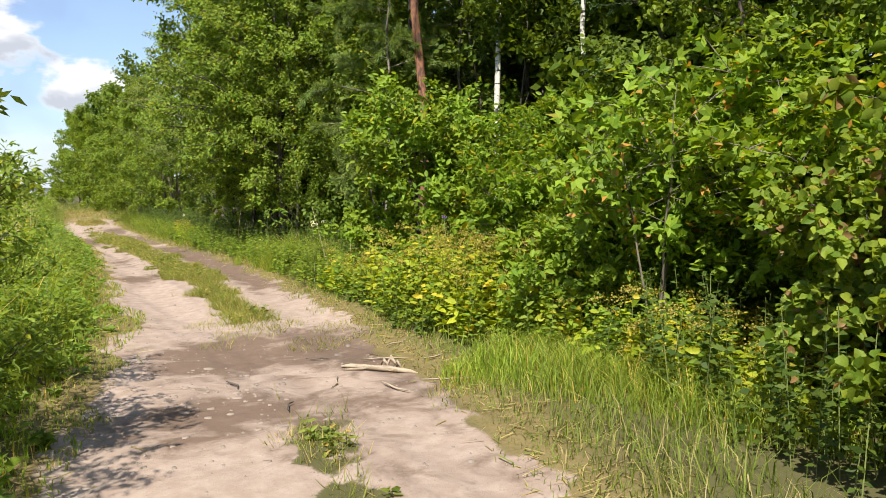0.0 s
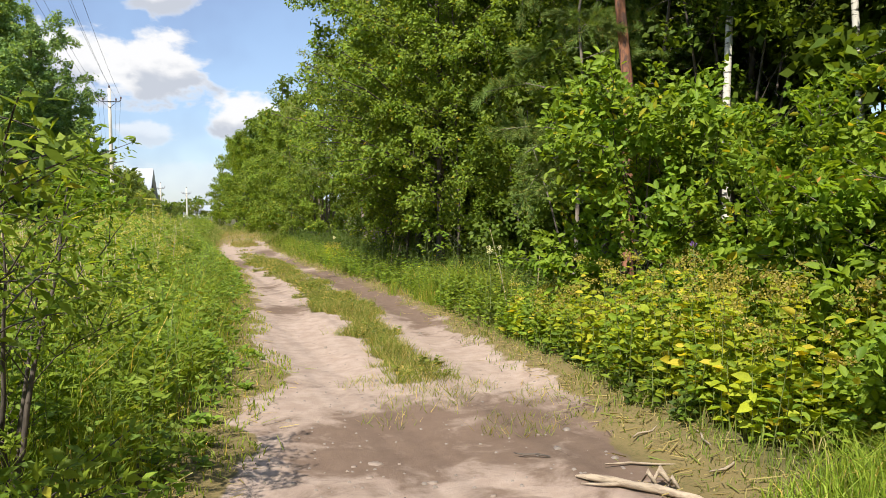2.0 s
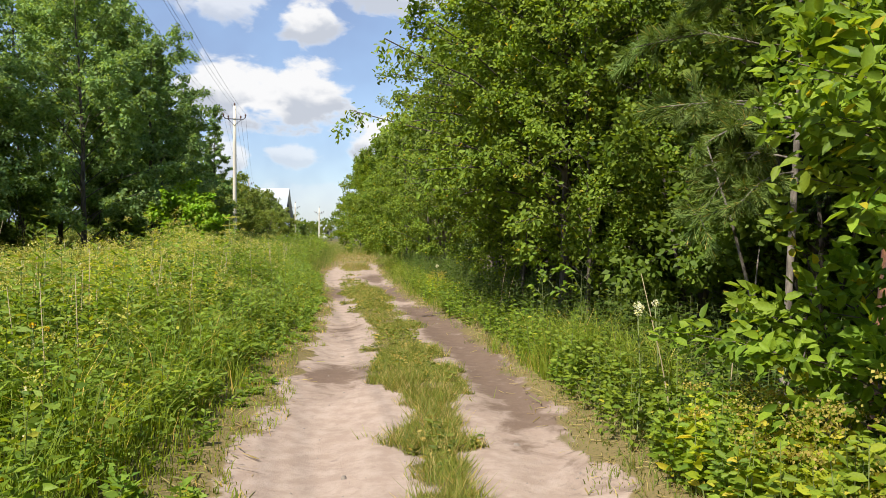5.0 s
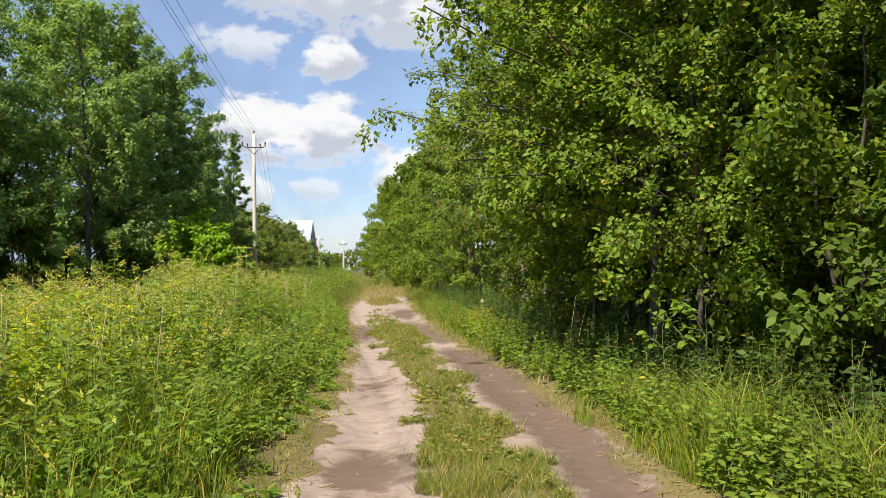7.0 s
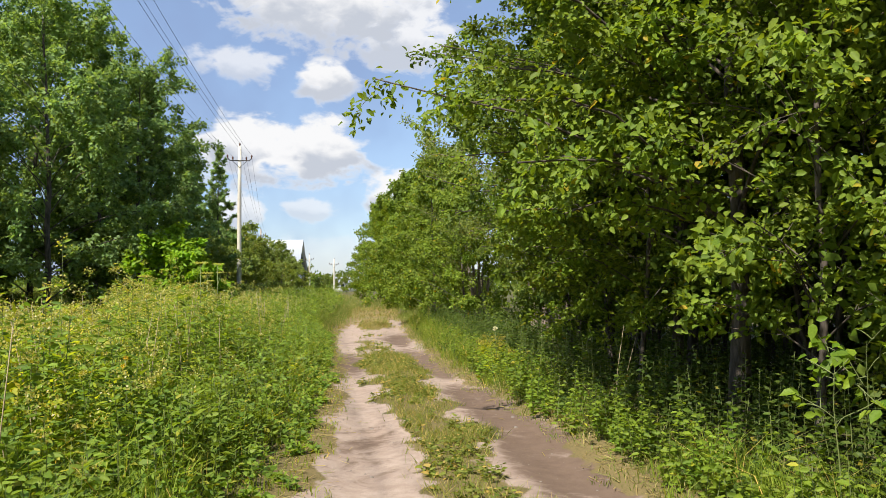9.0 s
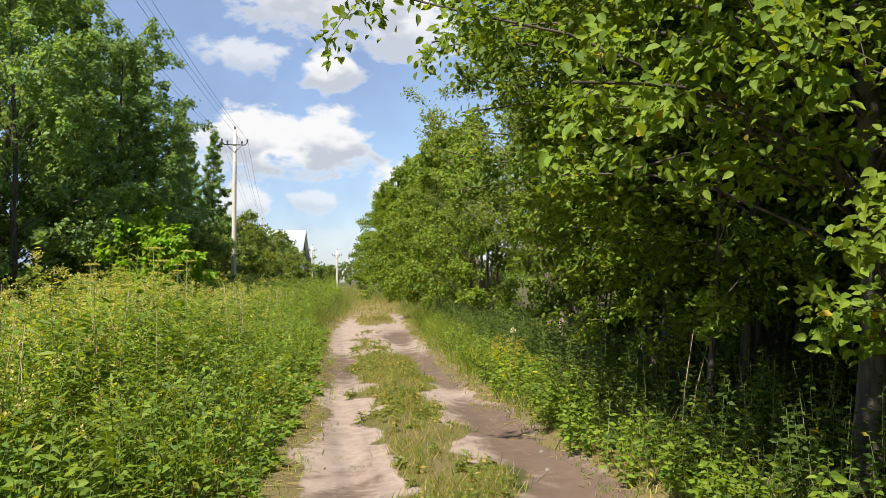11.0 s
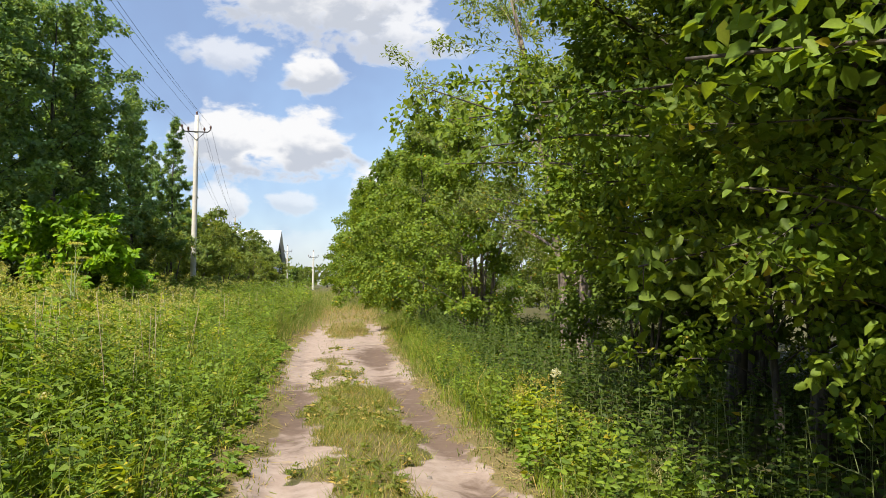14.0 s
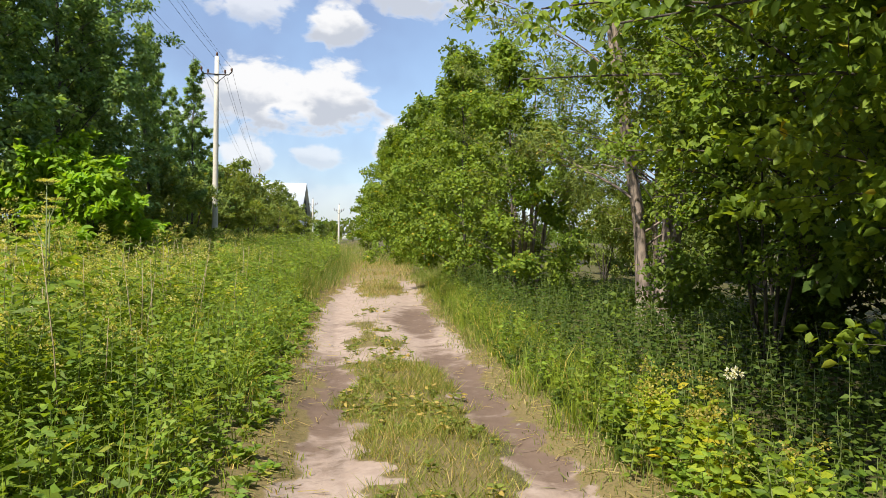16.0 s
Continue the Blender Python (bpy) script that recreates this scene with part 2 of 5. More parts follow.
class Bag:
    """Quads gathered for one mesh."""

    def __init__(self):
        self.v, self.q, self.n = [], [], 0

    def put(self, verts, quads):
        verts = np.asarray(verts, dtype=float).reshape(-1, 3)
        self.v.append(verts)
        self.q.append(np.asarray(quads, dtype=int).reshape(-1, 4) + self.n)
        self.n += len(verts)

    def mesh(self, name, material, smooth_faces=False):
        return mesh_of(name, np.concatenate(self.v), np.concatenate(self.q), material, smooth_faces)

    def part(self, name, material, parent=None, label="", smooth_faces=False):
        ob = new(name, self.mesh(name, material, smooth_faces))
        ob.parent = parent
        return tagged(ob, label)

    def tube(self, points, radii, sides=6):
        p = np.asarray(points, dtype=float)
        r = np.broadcast_to(np.asarray(radii, dtype=float), (len(p),))
        d = np.gradient(p, axis=0)
        d /= np.linalg.norm(d, axis=1, keepdims=True) + 1e-9
        ref = np.where(np.abs(d[:, 2:3]) > 0.9, np.array([[1.0, 0, 0]]), np.array([[0, 0, 1.0]]))
        u = np.cross(d, ref)
        u /= np.linalg.norm(u, axis=1, keepdims=True) + 1e-9
        w = np.cross(d, u)
        a = np.arange(sides) * 2 * np.pi / sides
        ring = p[:, None] + r[:, None, None] * (np.cos(a)[None, :, None] * u[:, None] + np.sin(a)[None, :, None] * w[:, None])
        quads = []
        for i in range(len(p) - 1):
            for k in range(sides):
                quads.append((i * sides + k, i * sides + (k + 1) % sides, (i + 1) * sides + (k + 1) % sides, (i + 1) * sides + k))
        for end in (0, len(p) - 1):
            for k in range(1, sides - 2, 2):
                quads.append((end * sides, end * sides + k, end * sides + k + 1, end * sides + k + 2))
        self.put(ring, quads)

    def box(self, lo, hi, turn=None, at=(0, 0, 0)):
        lo, hi = np.array(lo, float), np.array(hi, float)
        c = np.array([(x, y, z) for z in (lo[2], hi[2]) for x, y in ((lo[0], lo[1]), (hi[0], lo[1]), (hi[0], hi[1]), (lo[0], hi[1]))])
        if turn is not None:
            c = c @ np.array(Matrix.Rotation(turn, 3, "Z")).T
        self.put(c + np.array(at), [(3, 2, 1, 0), (4, 5, 6, 7), (0, 1, 5, 4), (1, 2, 6, 5), (2, 3, 7, 6), (3, 0, 4, 7)])

    def leaves(self, at, axis, up, length, width, shape="oval", fold=0.18):
        """Leaves at the points, along axis, facing up."""
        n = len(at)
        if not n:
            return
        axis = axis / (np.linalg.norm(axis, axis=1, keepdims=True) + 1e-9)
        side = np.cross(axis, up)
        side /= np.linalg.norm(side, axis=1, keepdims=True) + 1e-9
        face = np.cross(side, axis)
        length = np.broadcast_to(length, (n,))
        width = np.broadcast_to(width, (n,))
        if shape == "oval":
            t = np.array([(0, 0, 0), (0.5, 0.42, fold), (0, 1, -0.08), (-0.5, 0.42, fold)])
            q = np.array([(0, 1, 2, 3)])
        elif shape == "full":
            t = np.array([(0, 0, 0), (0.42, 0.25, fold), (0.40, 0.62, fold), (0, 1, -0.12), (-0.40, 0.62, fold), (-0.42, 0.25, fold)])
            q = np.array([(0, 1, 2, 3), (0, 3, 4, 5)])
        elif shape == "lobed":
            t = np.array([(0, 0, 0), (0.2, 0.45, 0.05), (0, 1, -0.1), (-0.2, 0.45, 0.05),
                          (0, 0, 0), (0.38, 0.12, fold), (0.62, 0.62, 0.02), (0.14, 0.42, 0.04),
                          (0, 0, 0), (-0.14, 0.42, 0.04), (-0.62, 0.62, 0.02), (-0.38, 0.12, fold)])
            t[4], t[8] = (0.01, 0.0, 0), (-0.01, 0.0, 0)
            q = np.array([(0, 1, 2, 3), (4, 5, 6, 7), (8, 9, 10, 11)])
        else:
            t = np.array([(0.5, 0, 0), (0.4, 1, 0), (-0.4, 1, 0), (-0.5, 0, 0)])
            q = np.array([(0, 1, 2, 3)])
        v = (at[:, None] + t[None, :, 0:1] * (side * width[:, None])[:, None] + t[None, :, 1:2] * (axis * length[:, None])[:, None]
             + t[None, :, 2:3] * (face * width[:, None])[:, None])
        quads = q[None] + (np.arange(n) * len(t))[:, None, None]
        self.put(v, quads)

    def blades(self, at, height, width, bend, rng, simple=False):
        """Grass blades rooted at the points."""
        n = len(at)
        if not n:
            return
        a = rng.uniform(0, 2 * np.pi, n)
        d = np.stack([np.cos(a), np.sin(a), 0 * a], 1)
        b = rng.uniform(0, 2 * np.pi, n)
        s = np.stack([np.cos(b), np.sin(b), 0 * b], 1) * (width * 0.5)[:, None]
        up = np.array([0, 0, 1.0])
        mid = at + d * (bend * height * 0.22)[:, None] + up * (height * 0.58)[:, None]
        tip = at + d * (bend * height * 0.8)[:, None] + up * (height * (1.0 - 0.22 * bend))[:, None]
        if simple:
            v = np.stack([at - s, at + s, tip + s * 0.15, tip - s * 0.15], 1)
            self.put(v, np.array([(0, 1, 2, 3)])[None] + (np.arange(n) * 4)[:, None, None])
        else:
            v = np.stack([at - s, at + s, mid + s * 0.8, mid - s * 0.8, tip + s * 0.1, tip - s * 0.1], 1)
            self.put(v, np.array([(0, 1, 2, 3), (3, 2, 4, 5)])[None] + (np.arange(n) * 6)[:, None, None])


def unit(rng, n, flat=1.0):
    d = rng.normal(size=(n, 3)) * (1, 1, flat)
    return d / (np.linalg.norm(d, axis=1, keepdims=True) + 1e-9)


_lattice = np.random.RandomState(5).rand(64, 64)


def vnoise(x, y, scale, shift=0.0):
    """Smooth value noise, 0 to 1, with features about 1/scale metres."""
    x, y = np.asarray(x, float) * scale + shift * 7.3, np.asarray(y, float) * scale + shift * 3.1
    xi, yi = np.floor(x).astype(int), np.floor(y).astype(int)
    fx, fy = x - xi, y - yi
    fx, fy = fx * fx * (3 - 2 * fx), fy * fy * (3 - 2 * fy)
    a, b = _lattice[xi % 64, yi % 64], _lattice[(xi + 1) % 64, yi % 64]
    c, d = _lattice[xi % 64, (yi + 1) % 64], _lattice[(xi + 1) % 64, (yi + 1) % 64]
    return (a * (1 - fx) + b * fx) * (1 - fy) + (c * (1 - fx) + d * fx) * fy


def tnoise(x, y, scale, shift=0.0):
    """The same noise, turned, in two octaves."""
    x, y = np.asarray(x, float), np.asarray(y, float)
    u, v = 0.83 * x + 0.56 * y, 0.83 * y - 0.56 * x
    return 0.68 * vnoise(u, v, scale, shift) + 0.32 * vnoise(v, u, scale * 2.7, shift + 3)


def ramp(v, lo, hi):
    t = np.clip((np.asarray(v, float) - lo) / (hi - lo), 0, 1)
    return t * t * (3 - 2 * t)


# ---- the track, as a plan along y ----
LEFT_Y, LEFT_X = (-14, -5, 2, 4.8, 6.4, 7.5, 9, 12.5, 18, 24, 30, 33, 40, 46, 60), (-4.5, -2.6, -1.55, -1.05, -0.8, -0.52, -0.66, -0.48, -0.36, -0.55, -1.0, -1.05, -0.55, -0.9, -4.0)
RIGHT_Y, RIGHT_X = (-14, -5, 1.7, 3.6, 5.2, 6.9, 8.6, 12, 16, 18, 21, 26, 33, 40, 46, 60), (-1.5, -0.5, 0.92, 1.31, 1.42, 1.62, 1.78, 1.92, 1.92, 1.75, 1.42, 1.26, 1.18, 1.1, 0.8, -1.5)
STRIP_Y, STRIP_L, STRIP_R = (-14, 0, 2.5, 7.5, 10.7, 13.8, 17.8, 19.1, 24, 26.6, 29, 33.5, 36, 46, 60), (-3.4, -0.9, -0.16, 0.46, 0.43, 0.4, 0.27, 0.14, -0.22, -0.3, -0.3, -0.35, -0.5, -0.5, -3.2), (-2.6, -0.25, 0.1, 0.9, 1.14, 1.19, 1.08, 1.02, 0.8, 0.35, 0.2, 0.45, 0.7, 0.7, -2.2)


def edge_left(y):
    return np.interp(y, LEFT_Y, LEFT_X)


def edge_right(y):
    return np.interp(y, RIGHT_Y, RIGHT_X)


def strip(y):
    return np.interp(y, STRIP_Y, STRIP_L), np.interp(y, STRIP_Y, STRIP_R)


def gap_at(x, y):
    """1 where the grass strip is driven through."""
    v = y + 3.2 * (tnoise(x, y, 1.3, 40) - 0.5)
    return np.exp(-((v - 25.7) / 0.6) ** 2)


def bare_at(x, y):
    """1 where the sand is bare, 0 under grass."""
    n1, n2 = vnoise(x, y, 2.3) - 0.5, vnoise(x, y, 9.0, 1) - 0.5
    w = n1 * 0.30 + n2 * 0.16
    ragged = (tnoise(x, y, 2.0, 60) - 0.5) * 0.75 + n2 * 0.2
    inside = np.minimum(x - edge_left(y), edge_right(y) - x) + w
    sl, sr = strip(y)
    grown = np.minimum(x - sl, sr - x) + ragged
    solid = ramp(y, 6.6, 8.2) * (1 - ramp(y, 28.8, 29.8)) * (1 - 0.9 * gap_at(x, y)) + (1 - ramp(y, 2.7, 3.6)) * 0.9 + ramp(y, 33, 34.5) * 0.8
    return ramp(inside, -0.05, 0.12) * (1 - ramp(grown, -0.04, 0.10) * np.clip(solid, 0, 1)) * (1 - 0.97 * ramp(y + 2.5 * vnoise(x, y, 0.9, 20), 37.5, 41))


def height_at(x, y):
    x, y = np.asarray(x, float), np.asarray(y, float)
    sl, sr = strip(y)
    l, r = edge_left(y), edge_right(y)
    rut_l, rut_r = (l + sl) / 2, (r + sr) / 2
    z = 0.36 * ramp(y, 31, 46)
    inside = ramp(np.minimum(x - l, r - x), -0.5, 0.25)
    z = z + 0.07 * (1 - inside) + 0.02 * inside
    near = ramp(y, 5.5, 8) * (1 - ramp(y, 38, 44))
    z = z - 0.05 * near * (np.exp(-((x - rut_l) / 0.28) ** 2) + np.exp(-((x - rut_r) / 0.28) ** 2))
    z = z - 0.05 * np.exp(-((x - 0.2) / 0.6) ** 2 - ((y - 5.2) / 0.7) ** 2) - 0.05 * np.exp(-((x - 1.2) / 0.45) ** 2 - ((y - 5.4) / 0.5) ** 2)
    close = (np.abs(x) < 30) & (np.abs(y) < 70)
    z = z + np.where(close, (vnoise(x, y, 0.7, 2) - 0.5) * 0.06 + (vnoise(x, y, 3.1, 3) - 0.5) * 0.013 + (vnoise(x, y, 9.0, 4) - 0.5) * 0.002, 0)
    return z


def steps(marks):
    """Uneven grid lines through (from, to, step) stretches."""
    out = []
    for a, b, s in marks:
        out.extend(np.arange(a, b - 1e-6, s))
    return np.array(out + [marks[-1][1]])


def build_ground():
    xs = steps([(-2500, -300, 550), (-300, -60, 40), (-60, -12, 4), (-12, -2.4, 0.6), (-2.4, 2.6, 0.055), (2.6, 8, 0.6), (8, 60, 4), (60, 300, 40), (300, 2500, 550)])
    ys = steps([(-2500, -300, 550), (-300, -40, 40), (-40, -6, 2), (-6, 0, 0.25), (0, 24, 0.055), (24, 46, 0.15), (46, 70, 2), (70, 300, 23), (300, 3000, 450)])
    X, Y = np.meshgrid(xs, ys)
    Z = height_at(X, Y)
    nx, ny = len(xs), len(ys)
    idx = np.arange(nx * ny).reshape(ny, nx)
    quads = np.stack([idx[:-1, :-1], idx[:-1, 1:], idx[1:, 1:], idx[1:, :-1]], -1).reshape(-1, 4)
    m = bpy.data.materials.new("sandy_track_soil")
    tree, add = nodes_of(m)
    where = add("ShaderNodeTexCoord").outputs["Object"]
    bare = add("ShaderNodeAttribute", attribute_name="bare").outputs["Fac"]
    damp = add("ShaderNodeAttribute", attribute_name="damp").outputs["Fac"]
    dry = add("ShaderNodeAttribute", attribute_name="dry").outputs["Fac"]
    fine = add("ShaderNodeTexNoise", Vector=where, Scale=48.0, Detail=7.0, Roughness=0.75).outputs[0]
    mid = add("ShaderNodeTexNoise", Vector=where, Scale=7.0, Detail=6.0, Roughness=0.62).outputs[0]
    broad = add("ShaderNodeTexNoise", Vector=where, Scale=1.3, Detail=4.0).outputs[0]
    sand = blend(add, smooth(add, mid, 0.35, 0.68), (0.290, 0.218, 0.178, 1), (0.370, 0.292, 0.246, 1))
    sand = blend(add, smooth(add, fine, 0.56, 0.78), sand, (0.17, 0.13, 0.105, 1))
    wet = blend(add, mid, (0.095, 0.063, 0.047, 1), (0.190, 0.134, 0.102, 1))
    blotch = add("ShaderNodeTexNoise", Vector=where, Scale=2.6, Detail=5.0, Roughness=0.65, Distortion=0.6).outputs[0]
    edge = fmath(add, "ADD", damp, fmath(add, "MULTIPLY", fmath(add, "SUBTRACT", mid, 0.5), 1.3))
    edge = fmath(add, "ADD", edge, fmath(add, "MULTIPLY", fmath(add, "SUBTRACT", blotch, 0.52), 2.2))
    sand = blend(add, smooth(add, edge, 0.12, 0.85), sand, wet)
    litter = blend(add, mid, (0.056, 0.054, 0.022, 1), (0.125, 0.108, 0.050, 1))
    litter = blend(add, dry, litter, blend(add, fine, (0.18, 0.135, 0.065, 1), (0.31, 0.215, 0.095, 1)))
    litter = blend(add, smooth(add, fine, 0.45, 0.7), litter, (0.075, 0.082, 0.028, 1))
    frayed = fmath(add, "ADD", bare, fmath(add, "MULTIPLY", fmath(add, "SUBTRACT", fine, 0.5), 0.9))
    col = blend(add, smooth(add, frayed, 0.32, 0.68), litter, sand)
    col = blend(add, 0.5, col, blend(add, broad, (0.72, 0.72, 0.72, 1), (1.28, 1.26, 1.24, 1)), "MULTIPLY")
    relief = fmath(add, "ADD", fmath(add, "MULTIPLY", fine, 0.5), mid)
    bumped = add("ShaderNodeBump", Strength=0.8, Distance=0.009, Height=relief)
    body = add("ShaderNodeBsdfPrincipled", Base_Color=col, Roughness=0.95, Normal=bumped.outputs[0])
    body.inputs["Specular IOR Level"].default_value = 0.15
    out = add("ShaderNodeOutputMaterial")
    tree.links.new(body.outputs[0], out.inputs[0])
    me = mesh_of("ground", np.stack([X, Y, Z], -1), quads, m, True)
    x, y = X.ravel(), Y.ravel()
    blot = 0.9 * np.exp(-((x - 0.1) / 0.75) ** 2 - ((y - 5.4) / 0.55) ** 2) + 1.1 * np.exp(-((x - 1.25) / 0.45) ** 2 - ((y - 4.9) / 0.75) ** 2)
    blot += 0.55 * np.exp(-((x - 0.7) / 1.1) ** 2 - ((y - 5.9) / 0.6) ** 2) + 0.5 * np.exp(-((x + 0.4) / 0.6) ** 2 - ((y - 3.8) / 0.6) ** 2)
    blot += 0.22 * ramp(y, 2.6, 3.6) * (1 - ramp(y + 1.5 * vnoise(x, y, 1.2, 24), 5.8, 8.2)) * ramp(x, -1.0, -0.3)
    sl, sr = strip(y)
    rut_r, rut_l = (edge_right(y) + sr) / 2, (edge_left(y) + sl) / 2
    blot += 1.25 * np.exp(-((x - rut_r - 0.05) / 0.36) ** 2) * ramp(y, 9, 12) * (1 - ramp(y, 30, 34)) * (0.55 + 0.8 * vnoise(x, y, 0.45, 6))
    blot += 1.2 * np.exp(-((x - rut_l) / 0.34) ** 2) * (0.9 * np.exp(-((y - 12.2) / 0.8) ** 2) + 0.5 * np.exp(-((y - 16.2) / 1.2) ** 2) + 1.1 * np.exp(-((y - 23.6) / 2.1) ** 2))
    blot -= 0.9 * np.exp(-((y - 20.5) / 0.6) ** 2) + 0.8 * np.exp(-((y - 27.0) / 1.0) ** 2)
    blot += 0.35 * ramp(vnoise(x, y, 0.8, 22), 0.55, 0.8)
    for key, value in (("bare", bare_at(x, y)), ("damp", np.clip(blot, 0, 1)),
                       ("dry", np.clip(1.0 * ramp(y, 33, 37) * (1 - ramp(np.abs(x - 0.1), 0.6, 1.3)) * (1 - ramp(y, 44, 48)) + 0.5 * ramp(np.minimum(x - sl, sr - x), -0.15, 0.1) * ramp(y, 7, 8) + 0.6 * ramp(np.minimum(x - edge_left(y), edge_right(y) - x), -0.6, -0.1) * (1 - ramp(np.minimum(x - edge_left(y), edge_right(y) - x), 0.05, 0.3)), 0, 1))):
        me.attributes.new(key, "FLOAT", "POINT").data.foreach_set("value", value.astype(np.float32))
    tagged(new("ground", me), "sandy dirt track ground with two ruts and grassy verges", "ground", kind="structure")


build_ground()


# ---- plants ----
def skeleton(rng, h, crown_r, base, r0, limbs, profile="oval", lean=(0, 0), rise=(20, 55), extra=(), twigs=6):
    """Trunk and limbs as (points, radii), and the twigs that carry leaves."""
    zs = np.linspace(0, 1, 10)
    wob = np.cumsum(rng.normal(0, 0.018 * h, (10, 2)), 0) * 0.35
    wob -= wob[0]
    trunk = np.stack([lean[0] * zs ** 1.3 + wob[:, 0], lean[1] * zs ** 1.3 + wob[:, 1], zs * h], 1)
    rad = r0 * (1 - zs * 0.93) ** 0.85
    rad[0] *= 1.35
    wood = [(trunk, rad)]
    carriers = []
    jobs = []
    for i in range(limbs):
        u = (i + rng.uniform(0, 1)) / limbs
        z = base + (h * 0.97 - base) * u
        p0 = np.array([np.interp(z / h, zs, trunk[:, k]) for k in range(3)])
        size = {"oval": np.sin(np.pi * (0.18 + 0.76 * u)) ** 0.7, "cone": 1.02 - u ** 1.1 * 0.95, "top": 0.35 + 0.65 * np.sin(np.pi * min(1, 0.1 + 0.8 * u))}[profile]
        length = crown_r * size * rng.uniform(0.7, 1.15)
        a = i * 2.39996 + rng.uniform(-0.4, 0.4)
        up = radians(rng.uniform(*rise)) * (0.6 + 0.6 * u)
        d = np.array([np.cos(a) * np.cos(up), np.sin(a) * np.cos(up), np.sin(up)])
        jobs.append((p0, d * length, r0 * 0.24 * (1 - 0.75 * u), False))
    for z, end, thick in extra:
        p0 = np.array([np.interp(z / h, zs, trunk[:, k]) for k in range(3)])
        jobs.append((p0, np.array(end) - p0, thick, True))
    for p0, reach, thick, slim in jobs:
        length = np.linalg.norm(reach)
        t = np.linspace(0, 1, 6)[:, None]
        sag = np.array([0, 0, 1.0]) * (np.sin(t * np.pi) * 0.09 * length)
        pts = p0 + reach * t + sag + np.cumsum(rng.normal(0, 0.02 * length, (6, 3)), 0) * t
        wood.append((pts, np.linspace(thick, thick * 0.25 + 0.003, 6)))
        carriers.append((pts[3:], 0.25 if slim else 0.5))
        for k in range(twigs):
            s = rng.uniform(0.25, 1.0)
            q0 = np.array([np.interp(s, t[:, 0], pts[:, c]) for c in range(3)])
            d = (reach / (length + 1e-9) * 0.7 + unit(rng, 1, 0.6)[0]) * (0.6 if slim else 1.0)
            ll = rng.uniform(0.12, 0.34) * (1.0 if thick < 0.016 else 1.9) if slim else length * rng.uniform(0.18, 0.42) * (1.15 - 0.5 * s) + 0.12
            tt = np.linspace(0, 1, 4)[:, None]
            tw = q0 + d * ll * tt - np.array([0, 0, 1.0]) * (tt ** 2) * ll * rng.uniform(-0.1, 0.35)
            wood.append((tw, np.linspace(max(0.004, thick * 0.22), 0.002, 4)))
            carriers.append((tw, 1.0))
    return wood, carriers


def scatter_on(rng, carriers, count, spread):
    """Points near the twigs and the twigs' directions there."""
    w = np.array([np.linalg.norm(p[-1] - p[0]) * k for p, k in carriers])
    pick = rng.choice(len(carriers), count, p=w / w.sum())
    s = rng.uniform(0, 1, count) ** 0.6
    a = np.array([p[0] for p, _ in carriers])[pick]
    m = np.array([p[len(p) // 2] for p, _ in carriers])[pick]
    b = np.array([p[-1] for p, _ in carriers])[pick]
    s2 = s[:, None]
    at = (1 - s2) ** 2 * a + 2 * s2 * (1 - s2) * (2 * m - 0.5 * a - 0.5 * b) + s2 ** 2 * b
    return at + unit(rng, count) * (rng.uniform(0, 1, count) ** 0.6 * spread)[:, None], b - a


def build_tree(name, label, h, crown_r, base, r0, limbs, count, leaf, bark, leaf_mat, seed, shape="oval", profile="oval", lean=(0, 0), spread=0.16,
               rise=(20, 55), extra=(), wide=0.62, twigs=6, category="tree", hang=0.35, stems=1, group=""):
    rng = np.random.RandomState(seed)
    root = tagged(new(name), label, category, group)
    wood, carriers = [], []
    for s in range(stems):
        a = s * 2.4 + seed
        off = np.array([np.cos(a), np.sin(a), 0]) * (0.0 if stems == 1 else r0 * 2.2)
        ln = lean if stems == 1 else (lean[0] + np.cos(a) * h * 0.16, lean[1] + np.sin(a) * h * 0.16)
        w, c = skeleton(rng, h * (1 if s == 0 else rng.uniform(0.7, 1.0)), crown_r * (1 if stems == 1 else 0.75), base, r0, max(4, limbs // stems), profile, ln, rise, extra if s == 0 else (), twigs)
        wood += [(p + off, r) for p, r in w]
        carriers += [(p + off, k) for p, k in c]
    bag = Bag()
    for k, (p, r) in enumerate(wood):
        bag.tube(p, r, 9 if len(p) == 10 else (5 if len(p) == 6 else 3))
    bag.part("trunk", M[bark], root, smooth_faces=True)
    crown = Bag()
    at, along = scatter_on(rng, carriers, count, spread)
    axis = unit(rng, count, 0.7) + along / (np.linalg.norm(along, axis=1, keepdims=True) + 1e-9) * 0.5 - np.array([0, 0, hang])
    up = np.array([-0.5, -0.55, 0.75]) + rng.normal(0, 0.45, (count, 3))
    size = leaf * rng.uniform(0.65, 1.3, count)
    crown.leaves(at, axis, up, size, size * wide, shape)
    crown.part("crown", M[leaf_mat], root)
    return root


def put(ob, x, y, turn=0.0, scale=1.0, sink=0.03):
    ob.matrix_basis = Matrix.LocRotScale((x, y, float(height_at(x, y)) - sink), Euler((0, 0, radians(turn))), (scale,) * 3)
    return ob


def again(ob, x, y, turn=0.0, scale=1.0, sink=0.03):
    m = Matrix.LocRotScale((x, y, float(height_at(x, y)) - sink), Euler((0, 0, radians(turn))), (scale,) * 3)
    o = copy_thing(ob, Matrix())
    o.matrix_basis = m
    return o


